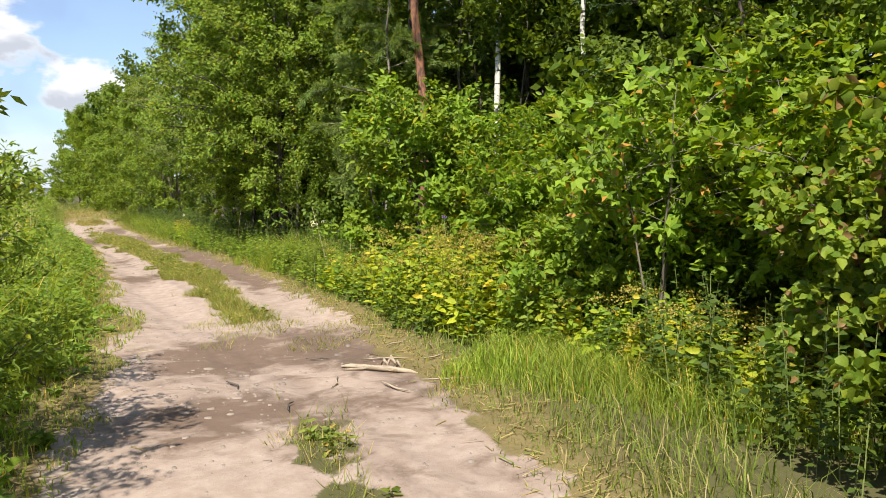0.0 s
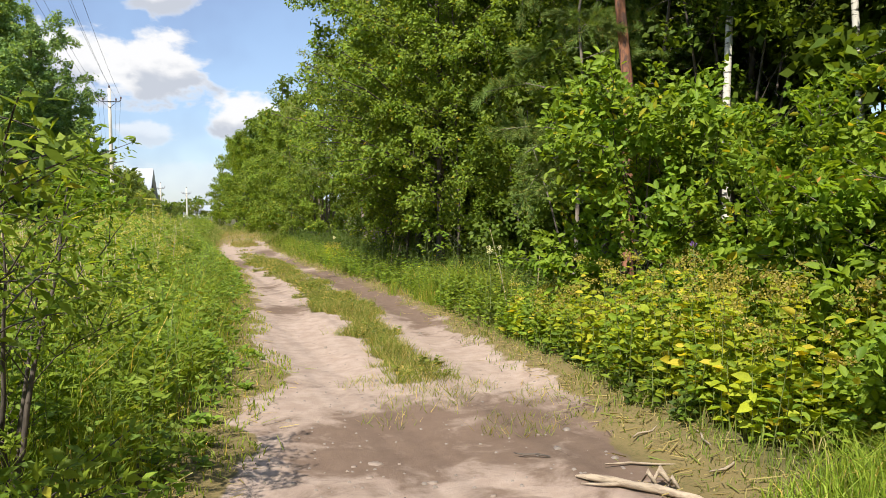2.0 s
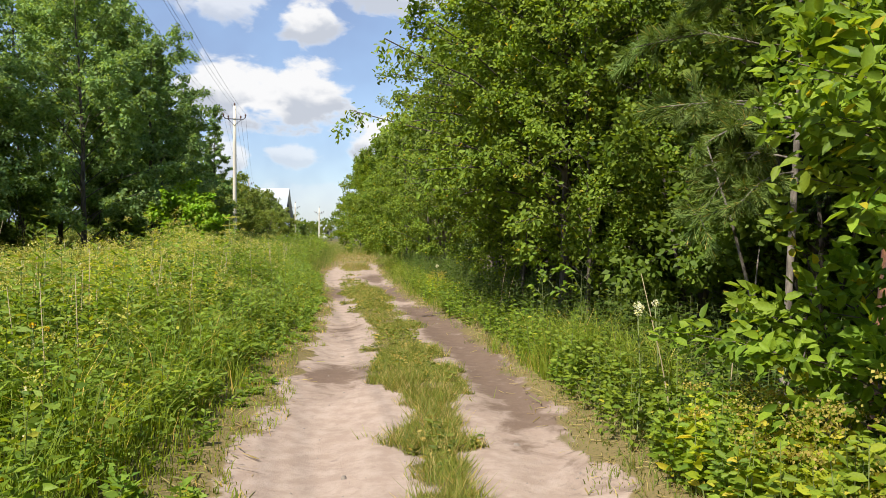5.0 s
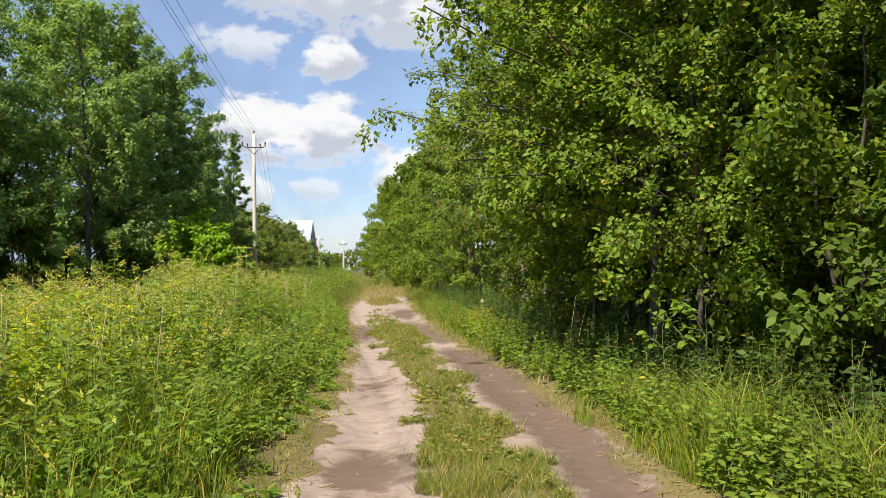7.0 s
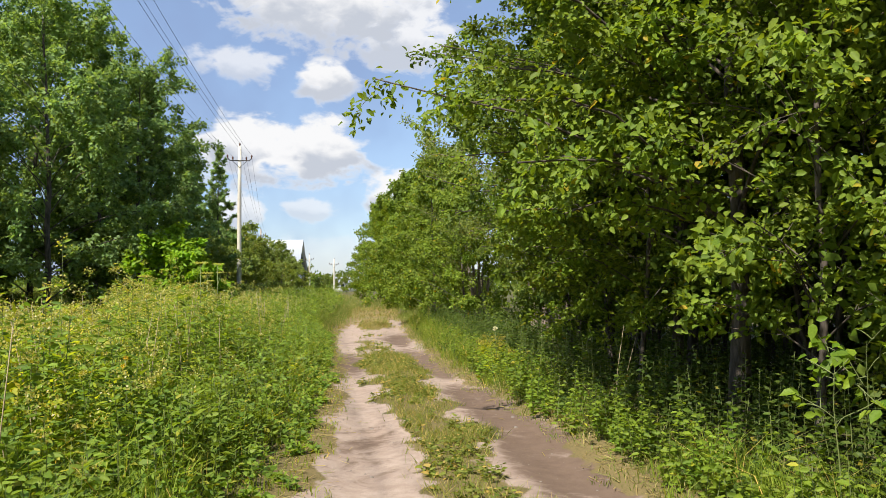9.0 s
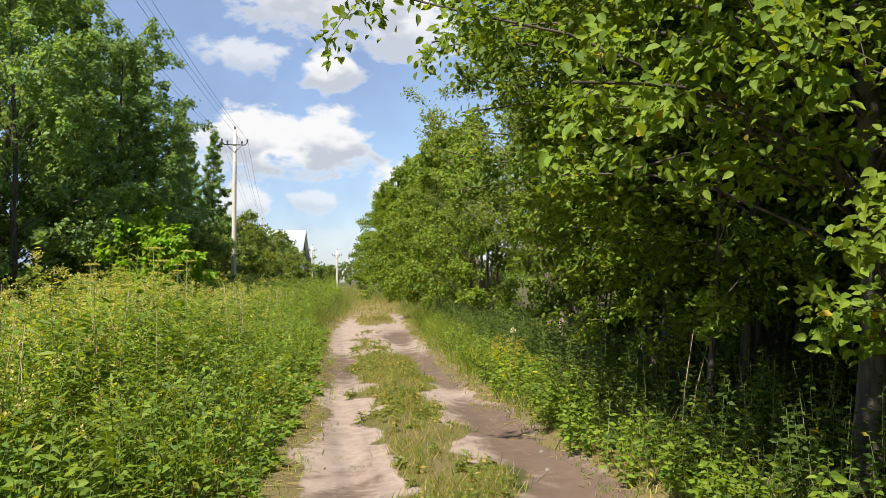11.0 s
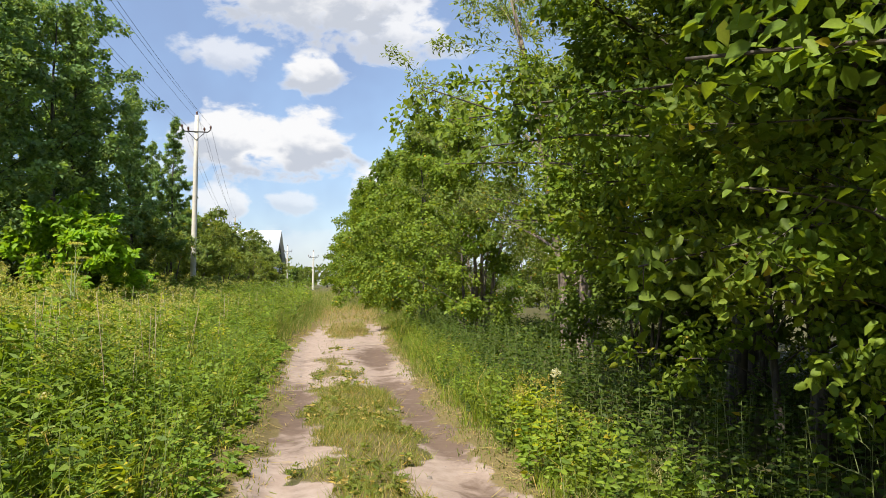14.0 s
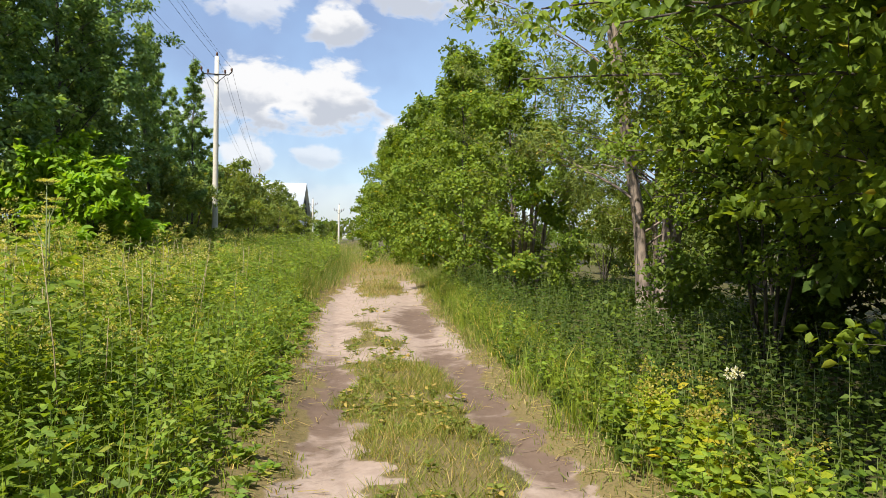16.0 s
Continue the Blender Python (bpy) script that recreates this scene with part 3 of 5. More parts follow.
def needle_tree(name, label, h, base, r0, boughs, reach, bark, mat, seed, needle=0.07, tufts=7, per=22, droop=0.0, extra=(), wide=0.0035, profile="cone", lean=(0, 0)):
    """A conifer: whorls of boughs that carry tufts of needles."""
    rng = np.random.RandomState(seed)
    root = tagged(new(name), label, "tree")
    wood, carriers = skeleton(rng, h, reach, base, r0, boughs, profile, lean, rise=(-20 + droop, 18 + droop), extra=extra, twigs=tufts)
    bag = Bag()
    for p, r in wood:
        bag.tube(p, r, 9 if len(p) == 10 else (5 if len(p) == 6 else 3))
    bag.part("trunk", M[bark], root, smooth_faces=True)
    crown = Bag()
    count = len(carriers) * per * 2
    at, along = scatter_on(rng, carriers, count, 0.015)
    axis = unit(rng, count) * 0.75 + along / (np.linalg.norm(along, axis=1, keepdims=True) + 1e-9)
    size = needle * rng.uniform(0.7, 1.25, count)
    crown.leaves(at, axis, unit(rng, count), size, wide, "strap")
    crown.part("crown", M[mat], root)
    return root


def herbs(bag_leaf, bag_stem, rng, at, height, leaves_each, leaf, wide=0.34, shape="oval", droop=0.35, start=0.12):
    """Leafy stalks rooted at the points."""
    n = len(at)
    if not n:
        return None
    lean = rng.normal(0, 0.11, (n, 3)) * height[:, None]
    lean[:, 2] = 0
    top = at + lean + np.array([0, 0, 1.0]) * height[:, None]
    s = np.stack([np.cos(a := rng.uniform(0, 6.28, n)), np.sin(a), 0 * a], 1) * 0.0035
    v = np.stack([at - s, at + s, top + s * 0.5, top - s * 0.5], 1)
    bag_stem.put(v, np.array([(0, 1, 2, 3)])[None] + (np.arange(n) * 4)[:, None, None])
    k = leaves_each
    f = np.tile(np.linspace(start, 1.0, k), n) + rng.normal(0, 0.02, n * k)
    i = np.repeat(np.arange(n), k)
    p = at[i] + (top - at)[i] * f[:, None]
    ang = np.tile(np.arange(k) * 2.4, n) + rng.uniform(0, 6.28, n)[i]
    d = np.stack([np.cos(ang), np.sin(ang), 0.45 - droop + rng.normal(0, 0.25, n * k)], 1)
    size = leaf * (0.55 + 0.6 * np.sin(np.pi * np.clip(f, 0.05, 0.98)) ** 0.6) * rng.uniform(0.7, 1.25, n * k)
    up = np.array([-0.3, -0.35, 0.9]) + rng.normal(0, 0.55, (n * k, 3))
    bag_leaf.leaves(p, d, up, size, size * wide, shape)
    return top


def field(rng, count, x0, x1, y0, y1):
    x, y = rng.uniform(x0, x1, count), rng.uniform(y0, y1, count)
    return x, y


def rooted(x, y):
    return np.stack([x, y, height_at(x, y) - 0.01], 1)


# ---- right side: forest edge ----
big_birch = build_tree("birch_tree", "leafy roadside birch with bright green overhanging crown", 9.5, 2.4, 1.7, 0.09, 46, 40000, 0.075, "bark", "birch_leaf", 11, twigs=11, shape="full", wide=0.66,
                       extra=((2.4, (-2.6, -0.8, 3.1), 0.018), (2.5, (-2.8, 0.9, 3.3), 0.018), (2.8, (-2.6, -2.0, 3.7), 0.018), (2.8, (-2.7, 1.9, 3.9), 0.018), (3.4, (-2.6, 0.3, 4.6), 0.018), (1.9, (-2.3, -1.3, 2.5), 0.018), (2.2, (-2.2, 2.4, 3.0), 0.018), (1.9, (-2.95, 0.1, 3.3), 0.016), (2.4, (-2.9, -1.4, 4.2), 0.022), (1.6, (-2.3, -2.2, 2.6), 0.014), (1.5, (-2.0, 1.2, 2.2), 0.014), (1.3, (-1.5, -2.2, 1.6), 0.014), (1.7, (-2.1, -0.9, 2.15), 0.014)))
put(big_birch, 3.45, 15.8)
second_birch = build_tree("birch_tree", "slender young birch in shaded forest edge", 9.0, 2.8, 1.6, 0.07, 40, 42000, 0.076, "bark", "shade_toned_leaf", 12, twigs=7, shape="full", wide=0.66,
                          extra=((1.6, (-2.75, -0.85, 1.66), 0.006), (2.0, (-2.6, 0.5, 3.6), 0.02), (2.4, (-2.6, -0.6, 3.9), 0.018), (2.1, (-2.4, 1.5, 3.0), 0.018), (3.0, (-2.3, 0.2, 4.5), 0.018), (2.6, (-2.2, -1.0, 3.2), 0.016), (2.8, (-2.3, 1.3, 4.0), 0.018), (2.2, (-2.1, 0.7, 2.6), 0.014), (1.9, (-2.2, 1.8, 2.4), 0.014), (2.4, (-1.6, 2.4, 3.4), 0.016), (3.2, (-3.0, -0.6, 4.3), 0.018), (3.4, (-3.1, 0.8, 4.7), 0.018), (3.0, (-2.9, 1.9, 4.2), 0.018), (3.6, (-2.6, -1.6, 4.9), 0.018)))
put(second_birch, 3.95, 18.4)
aspen = build_tree("aspen_tree", "tall aspen with dark trunk and dense green crown", 10.5, 2.6, 1.8, 0.11, 34, 13000, 0.09, "bark", "shade_toned_leaf", 13)
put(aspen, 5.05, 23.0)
alder = build_tree("alder_tree", "alder with forked dark trunk at the forest edge", 8.5, 2.6, 0.7, 0.06, 30, 16000, 0.09, "bark", "shade_toned_leaf", 14, stems=2)
put(alder, 4.3, 20.4)
willow = build_tree("willow_tree", "many-stemmed willow with pale cracked bark", 7.5, 3.4, 1.2, 0.085, 45, 26000, 0.10, "willow_bark", "willow_leaf", 15, stems=5, wide=0.34, spread=0.2)
put(willow, 4.35, 27.6)
young_birch = build_tree("birch_tree", "young birch with drooping light green foliage", 6.5, 2.0, 0.15, 0.045, 34, 17000, 0.105, "bark", "birch_leaf", 16, profile="cone", rise=(10, 50), spread=0.22)
put(young_birch, 2.9, 31.5, 0, 0.85)
thin_aspen = build_tree("aspen_tree", "thin forest aspen with sparse lower limbs", 11.0, 2.0, 2.0, 0.065, 20, 8500, 0.11, "bark", "shade_toned_leaf", 17, profile="top")
put(thin_aspen, 6.4, 12.5)

edge_birch = build_tree("birch_tree", "leafy young birch leaning out over the shaded verge", 6.2, 1.6, 0.6, 0.034, 44, 23000, 0.066, "bark", "birch_leaf", 21, twigs=8, shape="full", wide=0.68, lean=(-0.35, -0.1), spread=0.13)
put(edge_birch, 3.35, 14.4, 0)
again(edge_birch, 3.1, 17.4, 95, 0.95)
again(edge_birch, 3.6, 19.9, 190, 1.0)
again(edge_birch, 5.6, 23.6, 280, 0.85)
again(edge_birch, 4.8, 13.0, 40, 0.85)
again(edge_birch, 6.1, 5.0, 130, 0.95)
again(edge_birch, 4.7, 3.0, 220, 0.9)

hazel = build_tree("hazel_tree", "dense many-stemmed understorey hazel", 5.2, 2.0, 0.2, 0.035, 36, 15000, 0.095, "bark", "shade_toned_leaf", 19, stems=5, spread=0.22, rise=(15, 60), twigs=5)
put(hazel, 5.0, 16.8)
far_hazel = build_tree("hazel_tree", "dense many-stemmed understorey hazel", 5.6, 2.2, 0.1, 0.035, 24, 7500, 0.16, "bark", "shade_toned_leaf", 20, stems=4, spread=0.3, rise=(15, 60), twigs=4)
put(far_hazel, 9.4, 8.6)
for x, y, turn, s in ((5.6, 20.6, 60, 1.0), (5.9, 24.2, 120, 1.1), (5.6, 13.4, 200, 0.9), (7.4, 15.2, 300, 1.15), (7.6, 18.8, 20, 1.2), (8.0, 22.4, 80, 1.2), (6.6, 10.6, 260, 1.0), (8.2, 12.0, 320, 1.2),
                      (6.2, 4.2, 10, 0.95), (5.9, 1.4, 70, 1.0), (7.8, 6.8, 130, 1.15), (8.2, 2.6, 190, 1.2), (5.6, -1.2, 250, 1.0), (8.4, 9.4, 310, 1.2), (9.8, 16.8, 50, 1.35), (10.0, 21.0, 110, 1.35), (10.2, 25.0, 170, 1.35), (10.2, 12.8, 230, 1.35), (10.0, 5.0, 290, 1.3), (9.6, 0.0, 350, 1.3),
                      (4.2, 24.0, 30, 0.7), (5.0, 11.6, 40, 0.95), (5.5, 9.0, 100, 1.1), (4.3, 13.2, 170, 0.85), (6.7, 6.6, 230, 1.05)):
    again(far_hazel if x > 6.3 else hazel, x, y, turn, s)

# the row along the track towards the bend
for x, y, turn, s in ((2.3, 35.5, 60, 0.95), (2.6, 40.0, 130, 1.1), (1.9, 45.0, 200, 0.9), (2.2, 50.0, 20, 1.15), (1.2, 55.0, 280, 1.0), (1.0, 61.0, 90, 1.2), (0.6, 68.0, 150, 1.25), (0.8, 76.0, 330, 1.35),
                      (4.6, 49.0, 110, 1.45), (4.0, 58.0, 250, 1.5), (3.6, 66.0, 45, 1.5), (3.0, 74.0, 95, 1.55)):
    again(far_hazel if x > 3.5 else young_birch, x, y, turn, s * (1.15 if x > 3.5 else 1.0))
for x, y, turn, s in ((3.6, 33.6, 75, 0.72), (5.8, 31.5, 200, 0.9)):
    again(willow, x, y, turn, s)
for x, y, turn, s in ((6.2, 16.6, 90, 1.0), (6.6, 20.2, 160, 1.05), (7.6, 25.5, 240, 1.1)):
    again(aspen, x, y, turn, s)
for x, y, turn, s in ((5.2, 14.0, 20, 0.95), (5.8, 18.4, 100, 1.0), (6.0, 22.0, 190, 0.9), (5.6, 25.2, 280, 1.0), (7.6, 22.6, 60, 1.1), (5.0, 11.6, 60, 1.0),
                      (6.1, 9.6, 0, 0.95), (7.2, 7.2, 80, 1.0), (6.3, 5.2, 150, 0.9), (8.0, 10.8, 30, 1.1), (8.6, 14.5, 230, 1.1), (8.8, 4.0, 200, 1.05), (9.0, 18.5, 320, 1.1), (8.0, 1.5, 40, 1.0), (6.8, -1.0, 90, 1.0)):
    again(thin_aspen, x, y, turn, s)
again(big_birch, 4.1, 21.6, 12, 0.95)
again(big_birch, 4.9, 24.4, -14, 0.8)
again(big_birch, 4.6, 19.4, 6, 0.82)
for x, y, turn, s in ((8.6, 32.0, 30, 0.65), (10.5, 36.0, 90, 0.7), (9.0, 40.0, 150, 0.7), (12.5, 30.0, 210, 0.8), (8.0, 47.0, 270, 0.75), (13.0, 42.0, 330, 0.85)):
    again(far_hazel, x, y, turn, s)
for x, y, turn, s in ((7.2, 8.4, 50, 0.85), (6.0, 2.6, 140, 0.85), (5.4, 0.2, 220, 0.8), (4.9, 3.8, 330, 0.75), (7.4, 13.0, 100, 0.95)):
    again(alder, x, y, turn, s)

pine = needle_tree("pine_tree", "pine with reddish flaking trunk and long needles", 12.0, 4.2, 0.085, 24, 2.2, "pine_bark", "needle", 31, needle=0.085, tufts=9, per=45, wide=0.006, profile="top")
put(pine, 3.8, 9.1)
small_pine = needle_tree("pine_tree", "small grey-barked pine with low drooping boughs", 7.0, 3.2, 0.032, 16, 1.1, "grey_bark", "needle", 32, needle=0.095, tufts=16, per=110, wide=0.0042, profile="top", lean=(0.35, 0.3),
                         extra=((2.0, (-0.55, 0.1, 1.95), 0.012), (2.3, (-1.0, 0.2, 2.35), 0.010), (2.3, (-0.75, -0.3, 2.0), 0.009), (2.8, (-1.1, 0.3, 2.85), 0.010), (2.4, (-0.6, 0.7, 2.4), 0.009), (2.2, (-0.75, -0.05, 1.6), 0.008), (1.9, (-0.5, -0.2, 1.6), 0.008), (2.1, (0.7, 0.5, 2.4), 0.009)))
put(small_pine, 3.35, 9.6)
again(small_pine, 5.2, 10.4, 200, 1.15)
spruce = needle_tree("spruce_tree", "dark spruce with dead lower twigs", 10.0, 1.2, 0.07, 46, 1.7, "bark", "spruce_needle", 33, needle=0.05, tufts=7, per=40, droop=-8, wide=0.011)
put(spruce, 6.3, 6.4)
again(spruce, 6.9, 8.8, 70, 1.15)
again(spruce, 7.4, 4.6, 160, 1.1)
again(spruce, 6.0, 11.2, 220, 0.95)

white_birch = build_tree("birch_tree", "white-barked birch trunk with black marks", 12.0, 2.2, 4.6, 0.055, 22, 6000, 0.085, "birch_bark", "birch_leaf", 18, profile="top")
put(white_birch, 4.7, 8.35)
again(white_birch, 5.6, 7.3, 90, 0.9)
again(white_birch, 6.9, 3.4, 180, 1.0)
again(white_birch, 4.9, 1.9, 230, 0.9)

# ---- right side: bushes and saplings ----
cherry = build_tree("bird_cherry_bush", "dense leafy bush with reddish young shoots", 2.05, 1.4, 0.1, 0.022, 40, 10000, 0.08, "bark", "bush_leaf", 41, shape="full", stems=5, spread=0.10, wide=0.5, rise=(30, 70), category="bush", hang=0.1)
put(cherry, 3.05, 7.4, 0, 1.12)
again(cherry, 3.45, 5.3, 130, 0.95)
again(cherry, 3.9, 3.6, 220, 0.98)
again(cherry, 4.3, 2.1, 20, 1.1)
again(cherry, 4.6, 0.5, 90, 1.1)
for x, y, turn, s in ((3.45, 3.0, 10, 0.7), (3.7, 2.2, 80, 0.8), (2.95, 4.0, 150, 0.62), (3.4, 0.9, 210, 0.75), (3.5, 4.6, 300, 0.75)):
    again(cherry, x, y, turn, s)
maple = build_tree("maple_sapling", "thin grey-stemmed sapling with broad lobed leaves", 2.1, 1.0, 0.85, 0.014, 22, 1300, 0.095, "grey_bark", "maple_leaf", 42, shape="lobed", stems=3, spread=0.10, wide=0.9, rise=(15, 50), category="sapling", hang=0.15)
put(maple, 2.82, 3.05)
again(maple, 3.2, 4.4, 100, 0.95)
again(maple, 3.5, 2.2, 200, 1.05)
rusty = build_tree("maple_bush", "bushy sapling with rust-tinged broad leaves", 2.4, 1.1, 0.05, 0.016, 38, 8500, 0.085, "bark", "rusty_leaf", 43, shape="full", stems=4, spread=0.12, wide=0.82, rise=(20, 65), category="bush", hang=0.25)
put(rusty, 2.85, 1.3, 0, 0.75)
again(rusty, 3.3, 0.4, 120, 1.05)
again(rusty, 2.5, 0.2, 240, 0.8)
bramble = build_tree("raspberry_bush", "low sunlit leafy thicket beside the verge", 1.15, 0.85, 0.03, 0.012, 26, 2300, 0.08, "stem", "bush_leaf", 45, shape="full", stems=5, spread=0.10, wide=0.55, rise=(15, 70), category="bush", hang=0.1)
put(bramble, 2.6, 3.8, 0, 0.85)
for x, y, turn, s in ((2.95, 4.9, 60, 1.1), (2.7, 0.5, 280, 0.8), (2.7, 6.0, 90, 0.8), (3.35, 3.5, 170, 1.1), (2.7, -0.6, 310, 1.1)):
    again(bramble, x, y, turn, s)
sprig = build_tree("roadside_sapling", "small pale-leaved sapling under the trees", 1.05, 0.2, 0.68, 0.006, 5, 44, 0.075, "stem", "bush_leaf", 44, shape="full", spread=0.04, wide=0.6, twigs=2, category="sapling")
put(sprig, 2.25, 12.5)
again(sprig, 2.9, 13.2, 90, 1.0)
again(sprig, 2.6, 17.6, 30, 0.8)
dead = Bag()
dead.tube([(0, 0, 0), (-0.25, 0.12, 0.75), (-0.42, 0.2, 1.5), (-0.62, 0.35, 2.3)], (0.022, 0.018, 0.013, 0.005), 6)
dead.tube([(-0.25, 0.12, 0.75), (-0.1, 0.3, 1.2), (0.0, 0.4, 1.5)], (0.01, 0.007, 0.003), 5)
snag = tagged(new("dead_sapling", dead.mesh("dead_sapling", M["grey_bark"], True)), "leaning bare dead sapling among pine boughs", "dead tree")
snag.location = (4.05, 10.7, float(height_at(4.05, 10.7)))

# forest floor and verge plants
rng = np.random.RandomState(70)
under_leaf, under_stem = Bag(), Bag()
x, y = field(rng, 9500, 1.0, 7.5, -2, 36)
gap = x - edge_right(y)
keep = (gap > 0.25 + 0.75 * (1 - ramp(y, 4.2, 5.2))) & (rng.uniform(0, 1, len(x)) < np.where(gap < 1.6, 1.0, 0.55))
x, y, gap = x[keep], y[keep], gap[keep]
h = (0.18 + 0.62 * ramp(gap, 0.2, 1.1)) * rng.uniform(0.6, 1.25, len(x)) * (1 - 0.35 * ramp(gap, 2.0, 4.0))
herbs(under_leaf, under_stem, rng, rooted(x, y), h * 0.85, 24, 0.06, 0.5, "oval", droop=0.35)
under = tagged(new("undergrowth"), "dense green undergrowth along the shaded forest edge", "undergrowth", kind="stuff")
under_leaf.part("leaves", M["shade_toned_herb"], under)
under_stem.part("stalks", M["stem"], under)

bright_leaf, bright_stem = Bag(), Bag()
for x0, x1, y0, y1, n in ((1.9, 2.8, 6.0, 9.6, 190), (2.0, 2.5, 8.5, 16.5, 170), (1.75, 2.2, 16, 22, 70), (1.7, 2.5, 3.4, 6.5, 60), (1.7, 2.6, 17.5, 19.5, 40), (1.6, 2.4, 19.5, 24, 80), (1.55, 2.1, 25, 34, 90), (2.0, 2.8, 10.0, 13.2, 90)):
    x, y = field(rng, n, x0, x1, y0, y1)
    herbs(bright_leaf, bright_stem, rng, rooted(x, y), rng.uniform(0.2, 0.6, n), 22, 0.06, 0.5, "full")
bright = tagged(new("verge_weeds"), "sunlit leafy weeds beside the track", "weeds", kind="stuff")
bright_leaf.part("leaves", M["herb_leaf"], bright)
bright_stem.part("stalks", M["stem"], bright)

gold_leaf, gold_stem, gold_top, green_leaf = Bag(), Bag(), Bag(), Bag()
for x0, x1, y0, y1, n, hi in ((1.85, 3.0, 4.3, 6.6, 190, 0.95), (1.95, 2.75, 6.4, 8.6, 110, 0.55), (2.2, 3.2, 2.6, 4.3, 60, 0.6), (2.3, 3.3, 1.2, 2.8, 90, 0.45), (1.75, 2.3, 19.8, 21.6, 22, 0.5)):
    x, y = field(rng, n, x0, x1, y0, y1)
    top = herbs(gold_leaf, gold_stem, rng, rooted(x, y), rng.uniform(0.45, 1.0, n) * hi, 18, 0.088, 0.58, "full", droop=0.3)
    x, y = field(rng, n // 2, x0, x1, y0, y1)
    herbs(green_leaf, gold_stem, rng, rooted(x, y), rng.uniform(0.4, 1.0, n // 2) * hi, 18, 0.08, 0.42, "full", droop=0.35)
    pick = top[rng.uniform(0, 1, n) < 0.7] + (0, 0, 0.06)
    at = np.repeat(pick, 60, 0) + unit(rng, len(pick) * 60, 0.4) * rng.uniform(0.02, 0.085, len(pick) * 60)[:, None]
    gold_top.leaves(at, unit(rng, len(at)), unit(rng, len(at)), 0.018, 0.014)
gold = tagged(new("goutweed_patch"), "yellowing broad-leaved weeds with faded umbels", "weeds", kind="stuff")
gold_leaf.part("leaves", M["yellow_herb"], gold)
gold_stem.part("stalks", M["stem"], gold)
gold_top.part("flower_heads", M["gold_umbel"], gold)
green_leaf.part("green_leaves", M["bush_leaf"], gold, "fresh green leaves")

# right verge grass
rng = np.random.RandomState(71)
verge = Bag()
x, y = field(rng, 110000, 0.2, 3.2, -2, 40)
gap = x - edge_right(y) + (vnoise(x, y, 2.0, 8) - 0.5) * 0.4
keep = (gap > -0.12) & (gap < 1.0) & (rng.uniform(0, 1, len(x)) < 0.35 + 0.65 * ramp(gap, -0.1, 0.25)) & (rng.uniform(0, 1, len(x)) < 1.2 - gap * 0.8)
x, y, gap = x[keep], y[keep], gap[keep]
h = (0.05 + (0.16 + 0.10 * ramp(y, 14, 20)) * ramp(gap, 0.05, 0.6)) * rng.uniform(0.5, 1.5, len(x))
verge.blades(rooted(x, y), h, rng.uniform(0.004, 0.009, len(x)), rng.uniform(0.2, 1.1, len(x)), rng)
ob = tagged(new("verge_grass", verge.mesh("verge_grass", M["verge_grass"])), "short pale green and straw-coloured grass along the track", "grass", kind="stuff")

tuft = Bag()
for x0, x1, y0, y1, n, hi in ((1.15, 2.5, 0.6, 3.9, 7000, 0.34), (2.0, 2.7, 9.8, 12.0, 3200, 0.75), (1.8, 2.5, 12.0, 14.5, 2000, 0.55), (1.35, 2.2, 22, 36, 6500, 0.55), (1.5, 2.2, 19.5, 22, 1300, 0.4)):
    x, y = field(rng, n, x0, x1, y0, y1)
    gap = x - edge_right(y) + (vnoise(x, y, 1.6, 43) - 0.5) * 0.5
    keep = (gap > 0.1) & (vnoise(x, y, 1.3, 44) > 0.3)
    x, y, gap = x[keep], y[keep], gap[keep]
    n = len(x)
    tuft.blades(rooted(x, y), hi * rng.uniform(0.45, 1.1, n) * (0.45 + 0.55 * ramp(gap, 0.1, 0.5)), rng.uniform(0.004, 0.009, n), rng.uniform(0.2, 1.2, n), rng)
tagged(new("tall_verge_grass", tuft.mesh("tall_verge_grass", M["grass"])), "tall arching green grass tufts at the forest edge", "grass", kind="stuff")

# ---- grass strip between the ruts ----
rng = np.random.RandomState(72)
mid = Bag()
x, y = field(rng, 120000, -1.2, 1.6, -1, 38)
x2, y2 = field(rng, 45000, 0.1, 1.3, 6.5, 14)
x3, y3 = field(rng, 40000, -0.6, 1.2, 15, 25)
x, y = np.concatenate([x, x2, x3]), np.concatenate([y, y2, y3])
sl, sr = strip(y)
g = np.minimum(x - sl, sr - x) + (tnoise(x, y, 2.0, 60) - 0.5) * 0.75 + (vnoise(x, y, 9.0, 1) - 0.5) * 0.2
thick = np.where((y > 3.4) & (y < 6.8), 0.03, 1.0) * (1 - 0.92 * ramp(y, 28.6, 29.6) * (1 - ramp(y, 33, 34))) * (1 - 0.9 * gap_at(x, y)) * (1 - 0.4 * ramp(y, 15, 18) * ramp(vnoise(x, y, 1.3, 27), 0.45, 0.7))
keep = (g > -0.05) & (rng.uniform(0, 1, len(x)) < thick * (0.28 + 0.72 * ramp(tnoise(x, y, 2.6, 9), 0.3, 0.65)) * ramp(g, -0.06, 0.12))
x, y = x[keep], y[keep]
mid.blades(rooted(x, y), rng.uniform(0.03, 0.13, len(x)) * (0.6 + 0.9 * tnoise(x, y, 1.5, 10)), rng.uniform(0.004, 0.009, len(x)), rng.uniform(0.3, 1.3, len(x)), rng, True)
